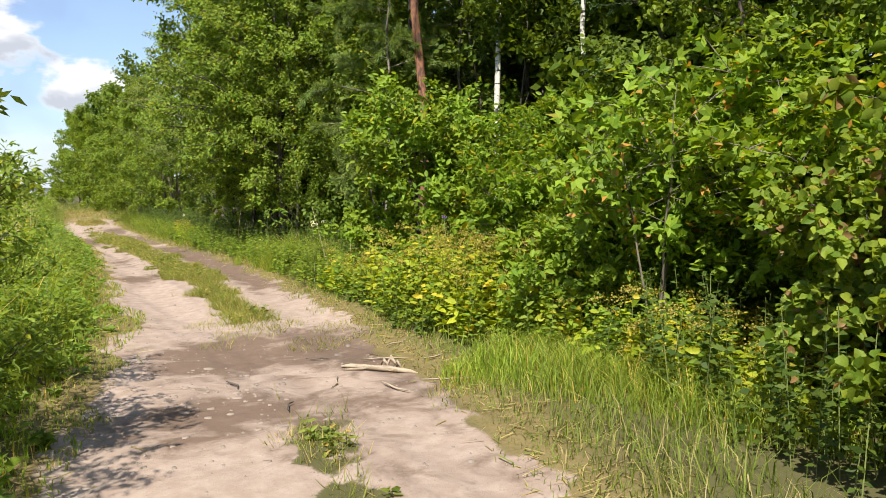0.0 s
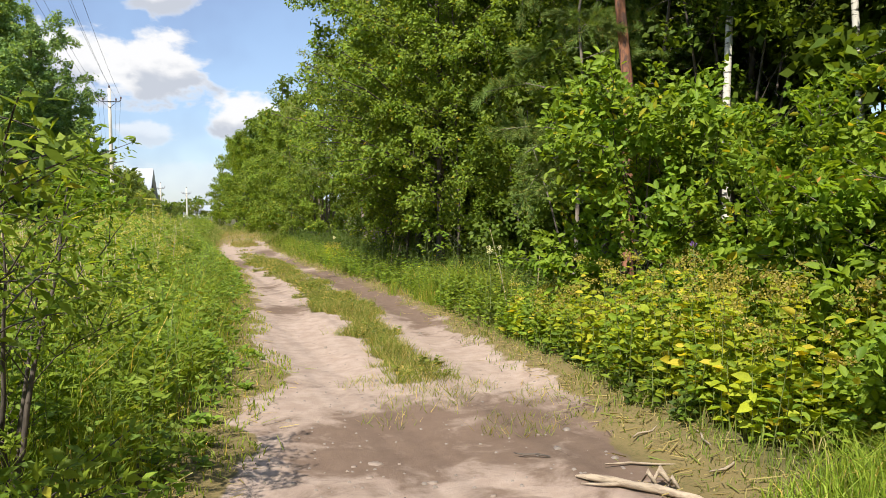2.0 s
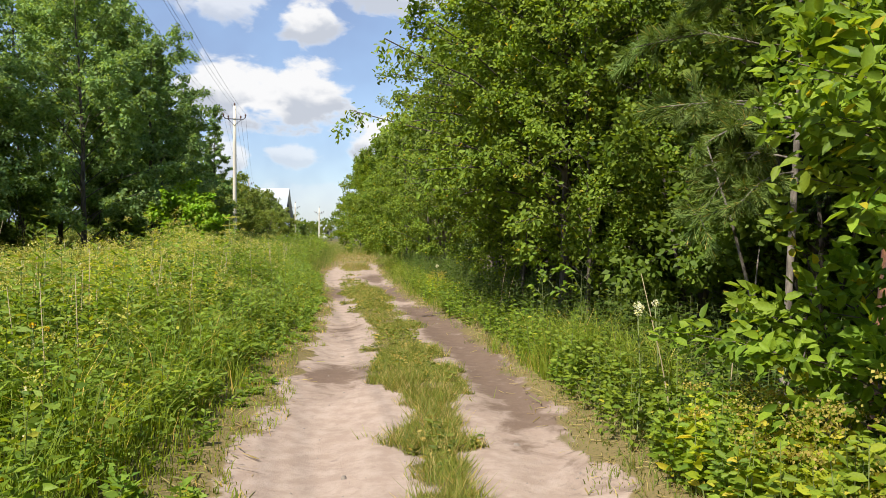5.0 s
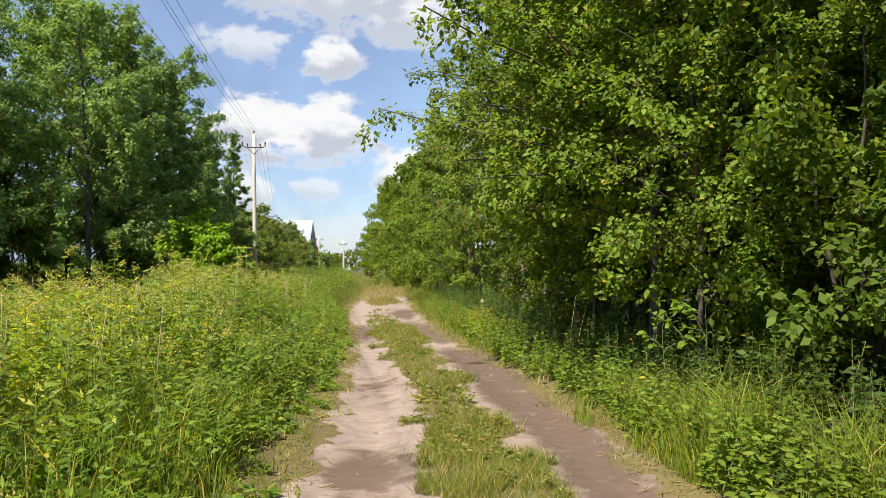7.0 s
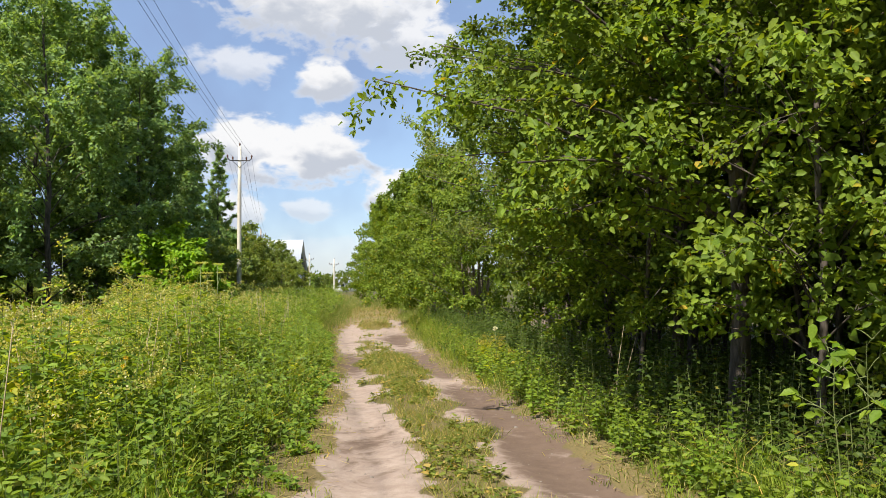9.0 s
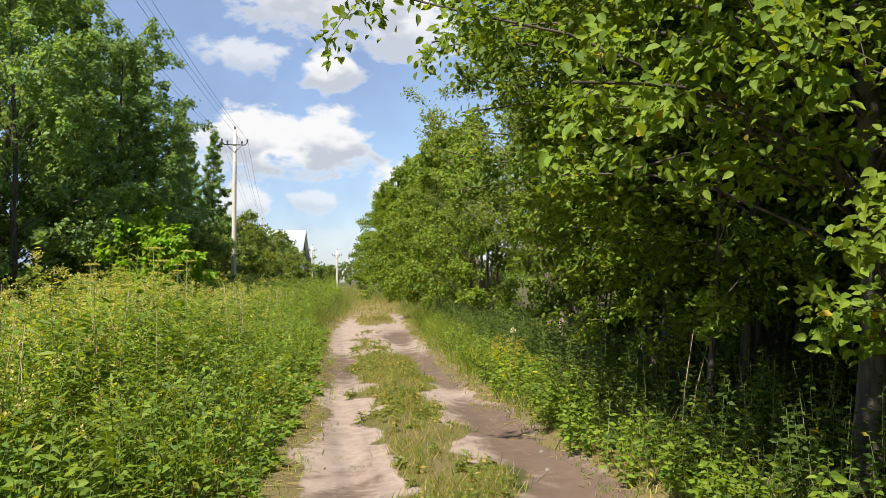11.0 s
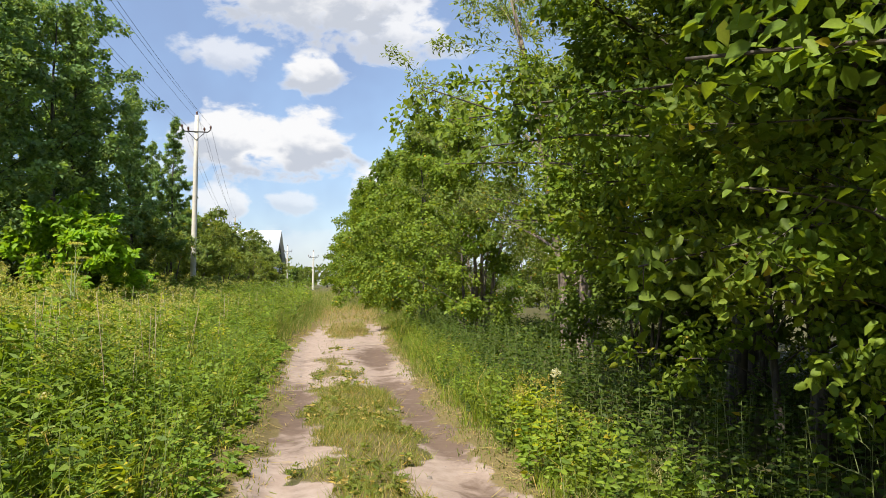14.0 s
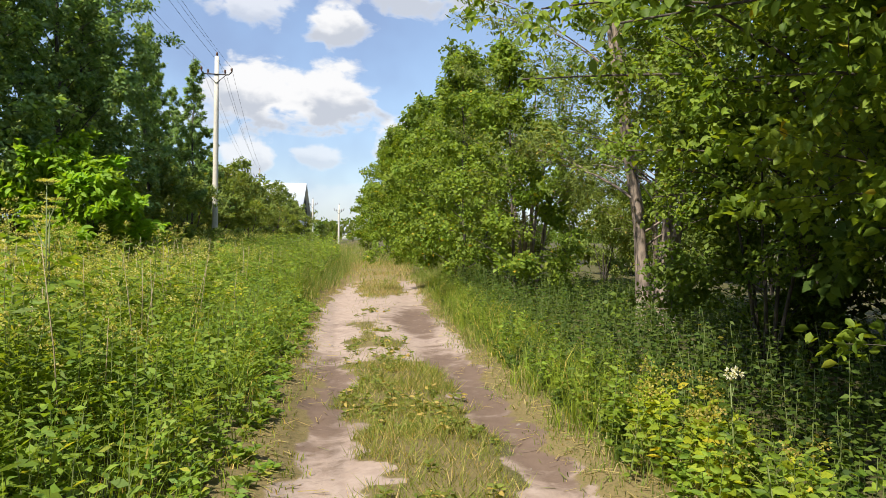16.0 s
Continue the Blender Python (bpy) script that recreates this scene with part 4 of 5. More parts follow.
for cx, cy, rr, n in ((1.25, 3.35, 0.2, 260), (1.55, 3.0, 0.14, 120), (1.45, 3.75, 0.12, 90), (0.95, 5.6, 0.26, 230), (0.45, 6.3, 0.3, 240), (1.3, 6.1, 0.22, 140), (0.1, 5.9, 0.16, 70), (0.75, 6.6, 0.3, 300), (0.25, 6.9, 0.25, 220), (0.05, 2.9, 0.22, 260)):
    a, d = rng.uniform(0, 6.28, n), rr * np.sqrt(rng.uniform(0, 1, n))
    mid.blades(rooted(cx + np.cos(a) * d * 1.3, cy + np.sin(a) * d), rng.uniform(0.03, 0.10, n), rng.uniform(0.004, 0.008, n), rng.uniform(0.3, 1.3, n), rng, True)
tagged(new("track_grass_strip", mid.mesh("track_grass_strip", M["strip_grass"])), "low worn grass growing between the wheel ruts", "grass", kind="stuff")
wl, ws = Bag(), Bag()
x, y = field(rng, 6500, -0.6, 1.3, 1.5, 31)
sl, sr = strip(y)
g = np.minimum(x - sl, sr - x) + (tnoise(x, y, 2.0, 60) - 0.5) * 0.75
keep = (g > 0.05) & (rng.uniform(0, 1, len(x)) < ramp(tnoise(x, y, 1.1, 12), 0.35, 0.7) * np.where(y > 16, 0.45, 0.75) * (1 - 0.9 * gap_at(x, y))) & ((y > 7) | (y < 3))
x, y = x[keep], y[keep]
herbs(wl, ws, rng, rooted(x, y), rng.uniform(0.03, 0.13, len(x)), 9, 0.055, 0.45, "full", start=0.25)
weeds = tagged(new("track_weeds"), "low broad-leaved weeds between the wheel ruts", "weeds", kind="stuff")
wl.part("leaves", M["strip_weed"], weeds)
ws.part("stalks", M["stem"], weeds)

# ---- left meadow ----
rng = np.random.RandomState(73)
lawn = Bag()
x, y = field(rng, 120000, -5.2, -0.1, -2, 34)
gap = edge_left(y) - x + (vnoise(x, y, 2.0, 13) - 0.5) * 0.35
keep = (gap > -0.1) & (rng.uniform(0, 1, len(x)) < np.where(gap < 0.75, 1.0, 0.16 + 0.6 * ramp(tnoise(x, y, 0.7, 31), 0.48, 0.62)) * np.where(y < 14, 1.0, 0.45))
x, y, gap = x[keep], y[keep], gap[keep]
h = (0.06 + 0.64 * ramp(gap, 0.1, 1.0)) * rng.uniform(0.55, 1.3, len(x))
lawn.blades(rooted(x, y), h, rng.uniform(0.005, 0.010, len(x)), rng.uniform(0.15, 1.0, len(x)), rng)
tagged(new("meadow_grass", lawn.mesh("meadow_grass", M["grass"])), "tall lush green meadow grass beside the track", "grass", kind="stuff")

ml, nl, ms, mt = Bag(), Bag(), Bag(), Bag()
x, y = field(rng, 12500, -6.0, -0.9, -2, 34)
gap = edge_left(y) - x
keep = (gap > 0.45) & (rng.uniform(0, 1, len(x)) < (0.35 + 0.65 * ramp(gap, 0.5, 1.2)) * (0.25 + 0.75 * ramp(vnoise(x, y, 1.7, 33), 0.25, 0.5)))
x, y, gap = x[keep], y[keep], gap[keep]
h = np.where(rng.uniform(0, 1, len(x)) < 0.07, 1.3, 1.0) * (0.36 + 0.62 * ramp(gap, 0.4, 2.0)) * rng.uniform(0.65, 1.15, len(x)) * (0.5 + 0.95 * vnoise(x, y, 1.0, 14))
kind = vnoise(x, y, 0.8, 35) + rng.normal(0, 0.12, len(x)) > 0.44
roots = rooted(x, y)
top = np.empty_like(roots)
top[kind] = herbs(ml, ms, rng, roots[kind], h[kind], 26, 0.125, 0.22, "oval", droop=0.12, start=0.25)
gold = ~kind & (vnoise(x, y, 1.2, 51) + rng.normal(0, 0.1, len(x)) > 0.71)
yl = Bag()
top[gold] = herbs(yl, ms, rng, roots[gold], h[gold] * 1.05, 26, 0.10, 0.3, "oval", droop=0.1, start=0.3)
kind = kind | gold
top[~kind] = herbs(nl, ms, rng, roots[~kind], h[~kind], 22, 0.088, 0.42, "full", droop=0.3, start=0.2)
x2, y2 = field(rng, 4400, -2.8, -0.3, -1, 32)
gap2 = edge_left(y2) - x2 + (vnoise(x2, y2, 2.0, 13) - 0.5) * 0.35
keep = (gap2 > 0.12) & (gap2 < 1.1) & ((y2 > 13) | (rng.uniform(0, 1, len(y2)) < 0.45))
x2, y2, gap2 = x2[keep], y2[keep], gap2[keep]
herbs(nl, ms, rng, rooted(x2, y2), (0.06 + 0.55 * ramp(gap2, 0.1, 0.9)) * rng.uniform(0.7, 1.3, len(x2)), 12, 0.075, 0.45, "oval", droop=0.15)
meadow = tagged(new("meadow_herbs"), "dense tall green meadow herbs with narrow leaves", "meadow plants", kind="stuff")
ml.part("leaves", M["herb_leaf"], meadow)
nl.part("broad_leaves", M["nettle_leaf"], meadow, "darker broad toothed leaves")
yl.part("yellowing_leaves", M["yellow_herb"], meadow, "yellow-green leaves")
ms.part("stalks", M["stem"], meadow)
old = Bag()
x2, y2 = field(rng, 420, -5.5, -1.6, 0, 34)
keep = edge_left(y2) - x2 > 1.0
for p, q in zip(rooted(x2, y2)[keep], rng.normal(0, 0.12, (keep.sum(), 2))):
    hh = rng.uniform(0.8, 1.35)
    old.tube([p, p + (q[0] * 0.4, q[1] * 0.4, hh * 0.55), p + (q[0], q[1], hh)], (0.005, 0.004, 0.002), 4)
old.part("dry_stalks", M["dry_stem"], meadow, "pale dry stalks of last year")
pick = top[(rng.uniform(0, 1, len(top)) < 0.25 + 0.65 * ramp(gap, 1.2, 2.8)) & (gap > 1.0)]
at = np.repeat(pick, 34, 0) + unit(rng, len(pick) * 34, 0.8) * (rng.uniform(0.03, 0.11, len(pick)).repeat(34) * rng.uniform(0.3, 1, len(pick) * 34))[:, None]
mt.leaves(at, unit(rng, len(at)), unit(rng, len(at)), 0.021, 0.015)
mt.part("flower_heads", M["umbel"], meadow)

far_blade, far_leaf, far_stem, far_top = Bag(), Bag(), Bag(), Bag()
x, y = field(rng, 7500, -20, -4.5, 4, 56)
keep = x < edge_left(y) - 0.8
x, y = x[keep], y[keep]
h = rng.uniform(0.7, 1.2, len(x)) * (0.8 + 0.4 * vnoise(x, y, 0.4, 15))
top = herbs(far_leaf, far_stem, rng, rooted(x, y), h, 14, 0.16, 0.26, "oval", droop=0.2)
pick = top[rng.uniform(0, 1, len(top)) < 0.8]
at = np.repeat(pick, 9, 0) + unit(rng, len(pick) * 9, 0.5) * 0.10
far_top.leaves(at, unit(rng, len(at)), unit(rng, len(at)), 0.05, 0.03)
x, y = field(rng, 30000, -18, 3.5, 12, 75)
keep = (x < edge_left(y) - 0.3) & ((x < -4.5) | (y > 33)) | ((x > edge_right(y) + 0.3) & (y > 33)) | (y > 44)
x, y = x[keep], y[keep]
far_blade.blades(rooted(x, y), rng.uniform(0.35, 0.9, len(x)) * np.where(x > -1.2, 0.45, 1.0), rng.uniform(0.010, 0.022, len(x)), rng.uniform(0.2, 1.0, len(x)), rng, True)
x, y = field(rng, 26000, -6.5, -0.3, 32, 50)
keep = x < edge_left(y) - 0.2
x, y = x[keep], y[keep]
far_blade.blades(rooted(x, y), rng.uniform(0.4, 1.0, len(x)) * (0.35 + 0.65 * ramp(edge_left(y) - x, 0.1, 1.2)), rng.uniform(0.008, 0.016, len(x)), rng.uniform(0.2, 0.9, len(x)), rng, True)
x, y = field(rng, 1800, -6.5, -1.2, 32, 50)
keep = x < edge_left(y) - 0.6
top = herbs(far_leaf, far_stem, rng, rooted(x[keep], y[keep]), rng.uniform(0.6, 1.15, keep.sum()), 16, 0.13, 0.28, "oval", droop=0.2)
x, y = field(rng, 17000, -2.5, 4.0, 36, 58)
keep = (bare_at(x, y) < 0.5) & (rng.uniform(0, 1, len(x)) < np.where(np.abs(x) < 0.9, 0.28, 1.0))
x, y = x[keep], y[keep]
far_blade.blades(rooted(x, y), rng.uniform(0.08, 0.26, len(x)), rng.uniform(0.010, 0.018, len(x)), rng.uniform(0.2, 1.0, len(x)), rng, True)
dry_blade = Bag()
x, y = field(rng, 6000, -1.1, 1.2, 34, 48)
keep = (bare_at(x, y) < 0.55) & (vnoise(x, y, 0.8, 37) > 0.3)
x, y = x[keep], y[keep]
dry_blade.blades(rooted(x, y), rng.uniform(0.06, 0.2, len(x)), rng.uniform(0.008, 0.014, len(x)), rng.uniform(0.3, 1.2, len(x)), rng, True)
far_meadow = tagged(new("far_meadow"), "yellowish flowering meadow stretching to the trees", "meadow plants", kind="stuff")
far_leaf.part("leaves", M["herb_leaf"], far_meadow)
far_stem.part("stalks", M["stem"], far_meadow)
far_top.part("flower_heads", M["umbel"], far_meadow)
dry_blade.part("dry_blades", M["dry_grass"], far_meadow, "straw-coloured worn grass where the ruts fade")
far_blade.part("grass_blades", M["verge_grass"], far_meadow)


def hogweed(x, y, h, seed):
    """A tall stalk with flat umbels."""
    rng = np.random.RandomState(seed)
    root = tagged(new("hogweed_plant"), "tall hogweed stalk with flat yellow-green umbels", "plant", "hogweed in the meadow")
    root.location = (x, y, float(height_at(x, y)))
    stem, leaf = Bag(), Bag()
    stem.tube([(0, 0, 0), (0.02, 0.01, h * 0.5), (0.03, -0.02, h)], (0.010, 0.008, 0.005), 6)
    for k in range(3):
        a, z = k * 1.7 + seed, h * (1 - 0.09 * k)
        c = np.array([0.03 + np.cos(a) * 0.09 * k, np.sin(a) * 0.09 * k, z])
        if k:
            stem.tube([(0.02, 0, z - 0.25), c * (0.6, 0.6, 1) - (0, 0, 0.1), c], (0.007, 0.005, 0.004), 5)
        head = Bag()
        for j in range(16):
            b, r = j * 2.4, 0.10 * math.sqrt((j + 0.5) / 16) * (1 - 0.12 * k)
            e = c + (np.cos(b) * r, np.sin(b) * r, 0.05 - r * 0.15)
            stem.tube([c, (c + e) / 2 - (0, 0, 0.012), e], 0.0016, 3)
            at = np.repeat(e[None], 16, 0) + unit(rng, 16, 0.25) * 0.025
            head.leaves(at, unit(rng, 16, 0.4), np.array([0, 0, 1.0]) + rng.normal(0, 0.3, (16, 3)), 0.014, 0.012)
        head.part("umbel", M["umbel"], root)
    for k in range(6):
        a = k * 2.1 + seed
        z = h * (0.15 + 0.11 * k)
        p = np.array([[0.02 + np.cos(a) * d, np.sin(a) * d, z + d * 0.25] for d in (0.12, 0.22, 0.30)])
        leaf.leaves(p, np.array([[np.cos(a + s), np.sin(a + s), -0.2] for s in (-0.7, 0.7, 0.0)]), np.tile((0, 0, 1.0), (3, 1)), 0.24, 0.2, "lobed")
        stem.tube([(0.02, 0, z - 0.03), p[2]], (0.005, 0.003), 4)
    stem.part("stalk", M["stem"], root)
    leaf.part("foliage", M["herb_leaf"], root)


for k, (x, y, h) in enumerate(((-2.5, 20.4, 1.7), (-2.9, 23.6, 1.8), (-3.3, 24.6, 1.6), (-3.6, 21.4, 1.55))):
    hogweed(x, y, h, 80 + k)

# ---- left trees ----
left_big = build_tree("broadleaf_tree", "large dense broadleaf tree at the meadow edge", 10.5, 3.4, 1.0, 0.11, 44, 27000, 0.15, "bark", "dark_leaf", 51, spread=0.25, twigs=8)
put(left_big, -9.3, 31.5, 0, 0.92)
left_tall = build_tree("aspen_tree", "tall pointed aspen rising above its neighbours", 13.0, 2.3, 1.4, 0.09, 48, 20000, 0.145, "bark", "dark_leaf", 52, profile="cone", rise=(30, 65))
put(left_tall, -12.2, 47.8)
for x, y, turn, s in ((-12.5, 28.0, 80, 0.86), (-15.0, 33.5, 150, 0.98), (-11.6, 36.0, 220, 0.98), (-17.5, 26.0, 300, 0.9), (-20.0, 33.0, 40, 1.1), (-8.6, 37.5, 100, 0.9), (-23.0, 27.0, 10, 1.0), (-15.5, 41.0, 60, 1.2), (-20.5, 41.0, 170, 1.2)):
    again(left_big, x, y, turn, s)
for x, y, turn, s in ((-9.0, 34.5, 40, 0.86), (-13.5, 31.0, 110, 0.86), (-9.2, 41.5, 190, 0.84), (-12.2, 43.0, 260, 0.98), (-8.6, 52.0, 30, 0.72), (-10.6, 53.5, 130, 0.8), (-16.5, 37.0, 20, 1.0), (-11.5, 59.0, 10, 0.72), (-9.6, 56.0, 75, 0.55), (-8.5, 38.6, 15, 0.72), (-8.2, 44.2, 115, 0.68), (-11.5, 66.0, 165, 0.6), (-14.0, 80.0, 235, 0.62)):
    again(left_tall, x, y, turn, s)
# hazels whose shade-darkened leaf colour fills the gaps under the left trees
for x, y, turn, s in ((-8.4, 33.6, 10, 0.6), (-11.0, 31.0, 60, 0.7), (-13.5, 28.6, 110, 0.72), (-16.2, 30.0, 160, 0.8), (-19.5, 28.0, 210, 0.8), (-10.0, 38.0, 260, 0.75), (-22.5, 30.0, 310, 0.9), (-13.0, 35.0, 35, 0.9), (-17.5, 35.0, 85, 0.95), (-9.6, 34.8, 135, 0.7)):
    again(far_hazel, x, y, turn, s)
lit = build_tree("hazel_bush", "bright sunlit green bush at the meadow edge", 3.1, 1.5, 0.2, 0.03, 36, 6500, 0.16, "bark", "sun_toned_leaf", 53, shape="full", stems=4, category="bush", rise=(20, 60))
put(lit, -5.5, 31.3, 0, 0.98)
shrub = build_tree("willow_shrub", "grey-green roadside willow shrub", 3.6, 1.9, 0.15, 0.04, 22, 5500, 0.18, "bark", "willow_leaf", 54, stems=4, category="shrub", wide=0.4)
put(shrub, -7.6, 47.5)
for x, y, turn, s in ((-8.2, 44.5, 60, 1.0), (-7.4, 52.5, 130, 1.05), (-8.6, 57, 200, 1.25), (-9.6, 63, 250, 1.5), (-9.0, 69, 20, 1.2), (-11.0, 74, 70, 1.75), (-10.4, 82, 140, 1.5), (-12.8, 88, 220, 1.7),
                      (-17.5, 104, 40, 1.9), (-11.5, 124, 100, 1.5), (-14.0, 140, 160, 1.5), (-7.4, 38.5, 110, 0.7), (-7.0, 42, 210, 0.65), (-8.4, 78, 190, 0.9), (-9.0, 92, 260, 1.0), (-20, 125, 50, 2.2), (-10.6, 103, 25, 1.45), (-12.8, 107, 75, 1.6), (-7.4, 122, 115, 0.85), (-6.0, 130, 165, 0.9), (-4.6, 150, 215, 1.0), (-9.4, 111, 305, 1.1), (-11.6, 113, 40, 1.7), (-14.2, 111, 140, 1.9)):
    again(shrub, x, y, turn, s)
for x, y, turn, s in ((6.6, 37.5, 20, 0.6), (8.0, 40.5, 140, 0.75), (9.8, 44.0, 250, 0.8), (9.6, 38.0, 80, 0.7), (11.8, 41.5, 310, 0.8)):
    again(shrub, x, y, turn, s)
near_bush = build_tree("willow_bush", "dark leafy willow bush beside the track", 2.1, 0.95, 0.25, 0.02, 26, 4200, 0.06, "bark", "herb_leaf", 55, stems=4, category="bush", wide=0.36, rise=(30, 70), spread=0.08)
put(near_bush, -1.85, 3.2, 0, 0.88)
again(near_bush, -1.85, 4.5, 100, 0.8)
again(near_bush, -2.3, 2.0, 200, 1.1)
again(near_bush, -2.6, 5.2, 250, 0.75)

# ---- beyond the bend and behind: woods that close the place ----
woods = Bag()
rng = np.random.RandomState(90)
for n, a0, a1, size in ((36000, 1.15, 2.2, 1.0), (7000, 2.2, 7.43, 3.0)):
    a = rng.uniform(a0, a1, n)
    d = rng.uniform(240, 330, n)
    tops = 3.5 + 5.0 * vnoise(a * 40, d * 0.02, 1.0, 17)
    at = np.stack([np.cos(a) * d, np.sin(a) * d, rng.uniform(0, 1, n) ** 0.8 * tops], 1)
    woods.leaves(at, unit(rng, n), unit(rng, n), size, size * 0.7)
tagged(new("far_woods", woods.mesh("far_woods", M["shade_toned_leaf"])), "distant dark line of woods on the horizon", "woods", kind="stuff")
back_tree = build_tree("broadleaf_tree", "dense broadleaf tree behind the meadow", 10.5, 3.4, 1.0, 0.11, 30, 4000, 0.34, "bark", "dark_leaf", 57, spread=0.3, twigs=4)
put(back_tree, -12, -4)
for x, y, turn, s in ((-6, -6, 20, 0.9), (-9, -10, 80, 1.0), (-3, -14, 140, 0.95), (3.5, -7, 200, 0.9), (6.5, -5, 260, 1.0), (1, -18, 320, 1.1), (8, -11, 30, 1.0)):
    again(back_tree, x, y, turn, s)


# ---- power line ----
def power_pole(x, y, h, lean=0.0, turn=0.0, wooden=False, thick=1.0):
    root = tagged(new("utility_pole"), "weathered wooden utility pole with crossarm" if wooden else "grey concrete utility pole with crossarm and insulators", "utility pole", "poles of the power line")
    root.location = (x, y, float(height_at(x, y)) - 0.3)
    root.rotation_euler = (0, radians(lean), radians(turn))
    shaft, arm = Bag(), Bag()
    for k in range(4):
        a, b = (0.125 - 0.045 * j / 4 for j in (k, k + 1))
        lo, hi = h * k / 4, h * (k + 1) / 4
        ring = [(sx * w * thick, sy * w * thick, z) for w, z in ((a, lo), (b, hi)) for sx, sy in ((-1, -1), (1, -1), (1, 1), (-1, 1))]
        shaft.put(ring, [(0, 1, 5, 4), (1, 2, 6, 5), (2, 3, 7, 6), (3, 0, 4, 7)] + ([(4, 5, 6, 7)] if k == 3 else []))
    shaft.part("shaft", M["weathered_pole" if wooden else "concrete"], root)
    z = h - 0.75
    arm.tube([(-0.62, -0.09, z + 0.1), (-0.5, -0.09, z - 0.02), (-0.1, -0.09, z - 0.02), (0.1, -0.09, z - 0.02), (0.5, -0.09, z - 0.02), (0.62, -0.09, z + 0.1)], 0.028, 6)
    arm.tube([(-0.4, -0.09, z - 0.02), (0, -0.1, z - 0.4)], 0.014, 5)
    arm.tube([(0.4, -0.09, z - 0.02), (0, -0.1, z - 0.4)], 0.014, 5)
    arm.part("crossarm", M["iron"], root)
    for px, pz in ((-0.62, z + 0.1), (0.62, z + 0.1), (-0.35, z), (0.35, z), (0.0, h)):
        b = Bag()
        b.tube([(px, -0.09 if pz < h else 0, pz - 0.01), (px, -0.09 if pz < h else 0, pz + 0.05), (px, -0.09 if pz < h else 0, pz + 0.09), (px, -0.09 if pz < h else 0, pz + 0.16), (px, -0.09 if pz < h else 0, pz + 0.19)], (0.018, 0.03, 0.05, 0.042, 0.02), 8)
        b.part("insulator", M["porcelain"], root)
    return [Vector((x, y, height_at(x, y) - 0.3)) + Matrix.Rotation(radians(turn), 3, "Z") @ Vector((px, -0.09, pz + 0.17)) for px, pz in ((-0.62, z + 0.1), (0.62, z + 0.1), (-0.35, z), (0.35, z), (0.0, h))]


ends = [power_pole(-2.4, -12.5, 9.2, turn=4), power_pole(-6.9, 49.05, 8.9, turn=6), power_pole(-13.8, 104.0, 8.8, turn=5, wooden=True), power_pole(-24.0, 165.0, 8.9, turn=5, wooden=True)]
side = [power_pole(-8.9, 118.0, 6.2, turn=-8), power_pole(-5.1, 113.0, 5.3, turn=-5)]
for a, b in zip(ends, ends[1:]):
    for p, q in zip(a, b):
        bag = Bag()
        span = (q - p).length
        bag.tube([p.lerp(q, s) - Vector((0, 0, span * 0.016 * 4 * s * (1 - s))) for s in np.linspace(0, 1, 25)], 0.006, 4)
        tagged(new("overhead_wire", bag.mesh("overhead_wire", M["wire"])), "thin dark overhead wire sagging between poles", "wire", "wires of the power line")


# ---- houses far off ----
def gabled_house(x, y, w, d, wall_h, ridge_h, turn, label):
    root = tagged(new("house"), label, "house")
    root.location, root.rotation_euler = (x, y, 0.3), (0, 0, radians(turn))
    wall = Bag()
    wall.box((-w / 2, -d / 2, 0), (w / 2, d / 2, wall_h))
    wall.part("wall", M["white_wall"], root)
    for s in (-1, 1):
        gable = Bag()
        gx = s * (w / 2 + 0.02)
        gable.put([(gx, -d / 2, wall_h), (gx, d / 2, wall_h), (gx, 0.02, ridge_h), (gx, -0.02, ridge_h), (gx - s * 0.15, -d / 2, wall_h), (gx - s * 0.15, d / 2, wall_h), (gx - s * 0.15, 0.02, ridge_h), (gx - s * 0.15, -0.02, ridge_h)],
                  [(0, 1, 2, 3), (7, 6, 5, 4), (1, 5, 6, 2), (0, 3, 7, 4)])
        gable.part("gable", M["dark_boards"], root, "dark boarded gable")
    for s in (-1, 1):
        roof = Bag()
        e = 0.5
        y1, z1 = s * (d / 2 + e), wall_h - e * (ridge_h - wall_h) / (d / 2)
        roof.put([(-w / 2 - e, 0, ridge_h), (w / 2 + e, 0, ridge_h), (w / 2 + e, y1, z1), (-w / 2 - e, y1, z1), (-w / 2 - e, 0, ridge_h + 0.12), (w / 2 + e, 0, ridge_h + 0.12), (w / 2 + e, y1, z1 + 0.12), (-w / 2 - e, y1, z1 + 0.12)],
                 [(3, 2, 1, 0), (4, 5, 6, 7), (2, 3, 7, 6), (0, 3, 7, 4), (1, 2, 6, 5)])
        roof.part("roof_slope", M["roof_metal"], root, "pale sheet metal roof")
    for k in (-1, 1):
        b = Bag()
        b.box((k * w / 4 - 0.5, -d / 2 - 0.04, 1.0), (k * w / 4 + 0.5, -d / 2 - 0.003, 2.3))
        b.part("window", M["glass_dark"], root)


gabled_house(-13.4, 120.0, 6.0, 7.0, 3.8, 8.2, -5, "house with pale metal roof and dark gable behind shrubs")
gabled_house(-6.5, 230.0, 8.0, 6.0, 2.8, 4.2, 3, "low white house far beyond the meadow")

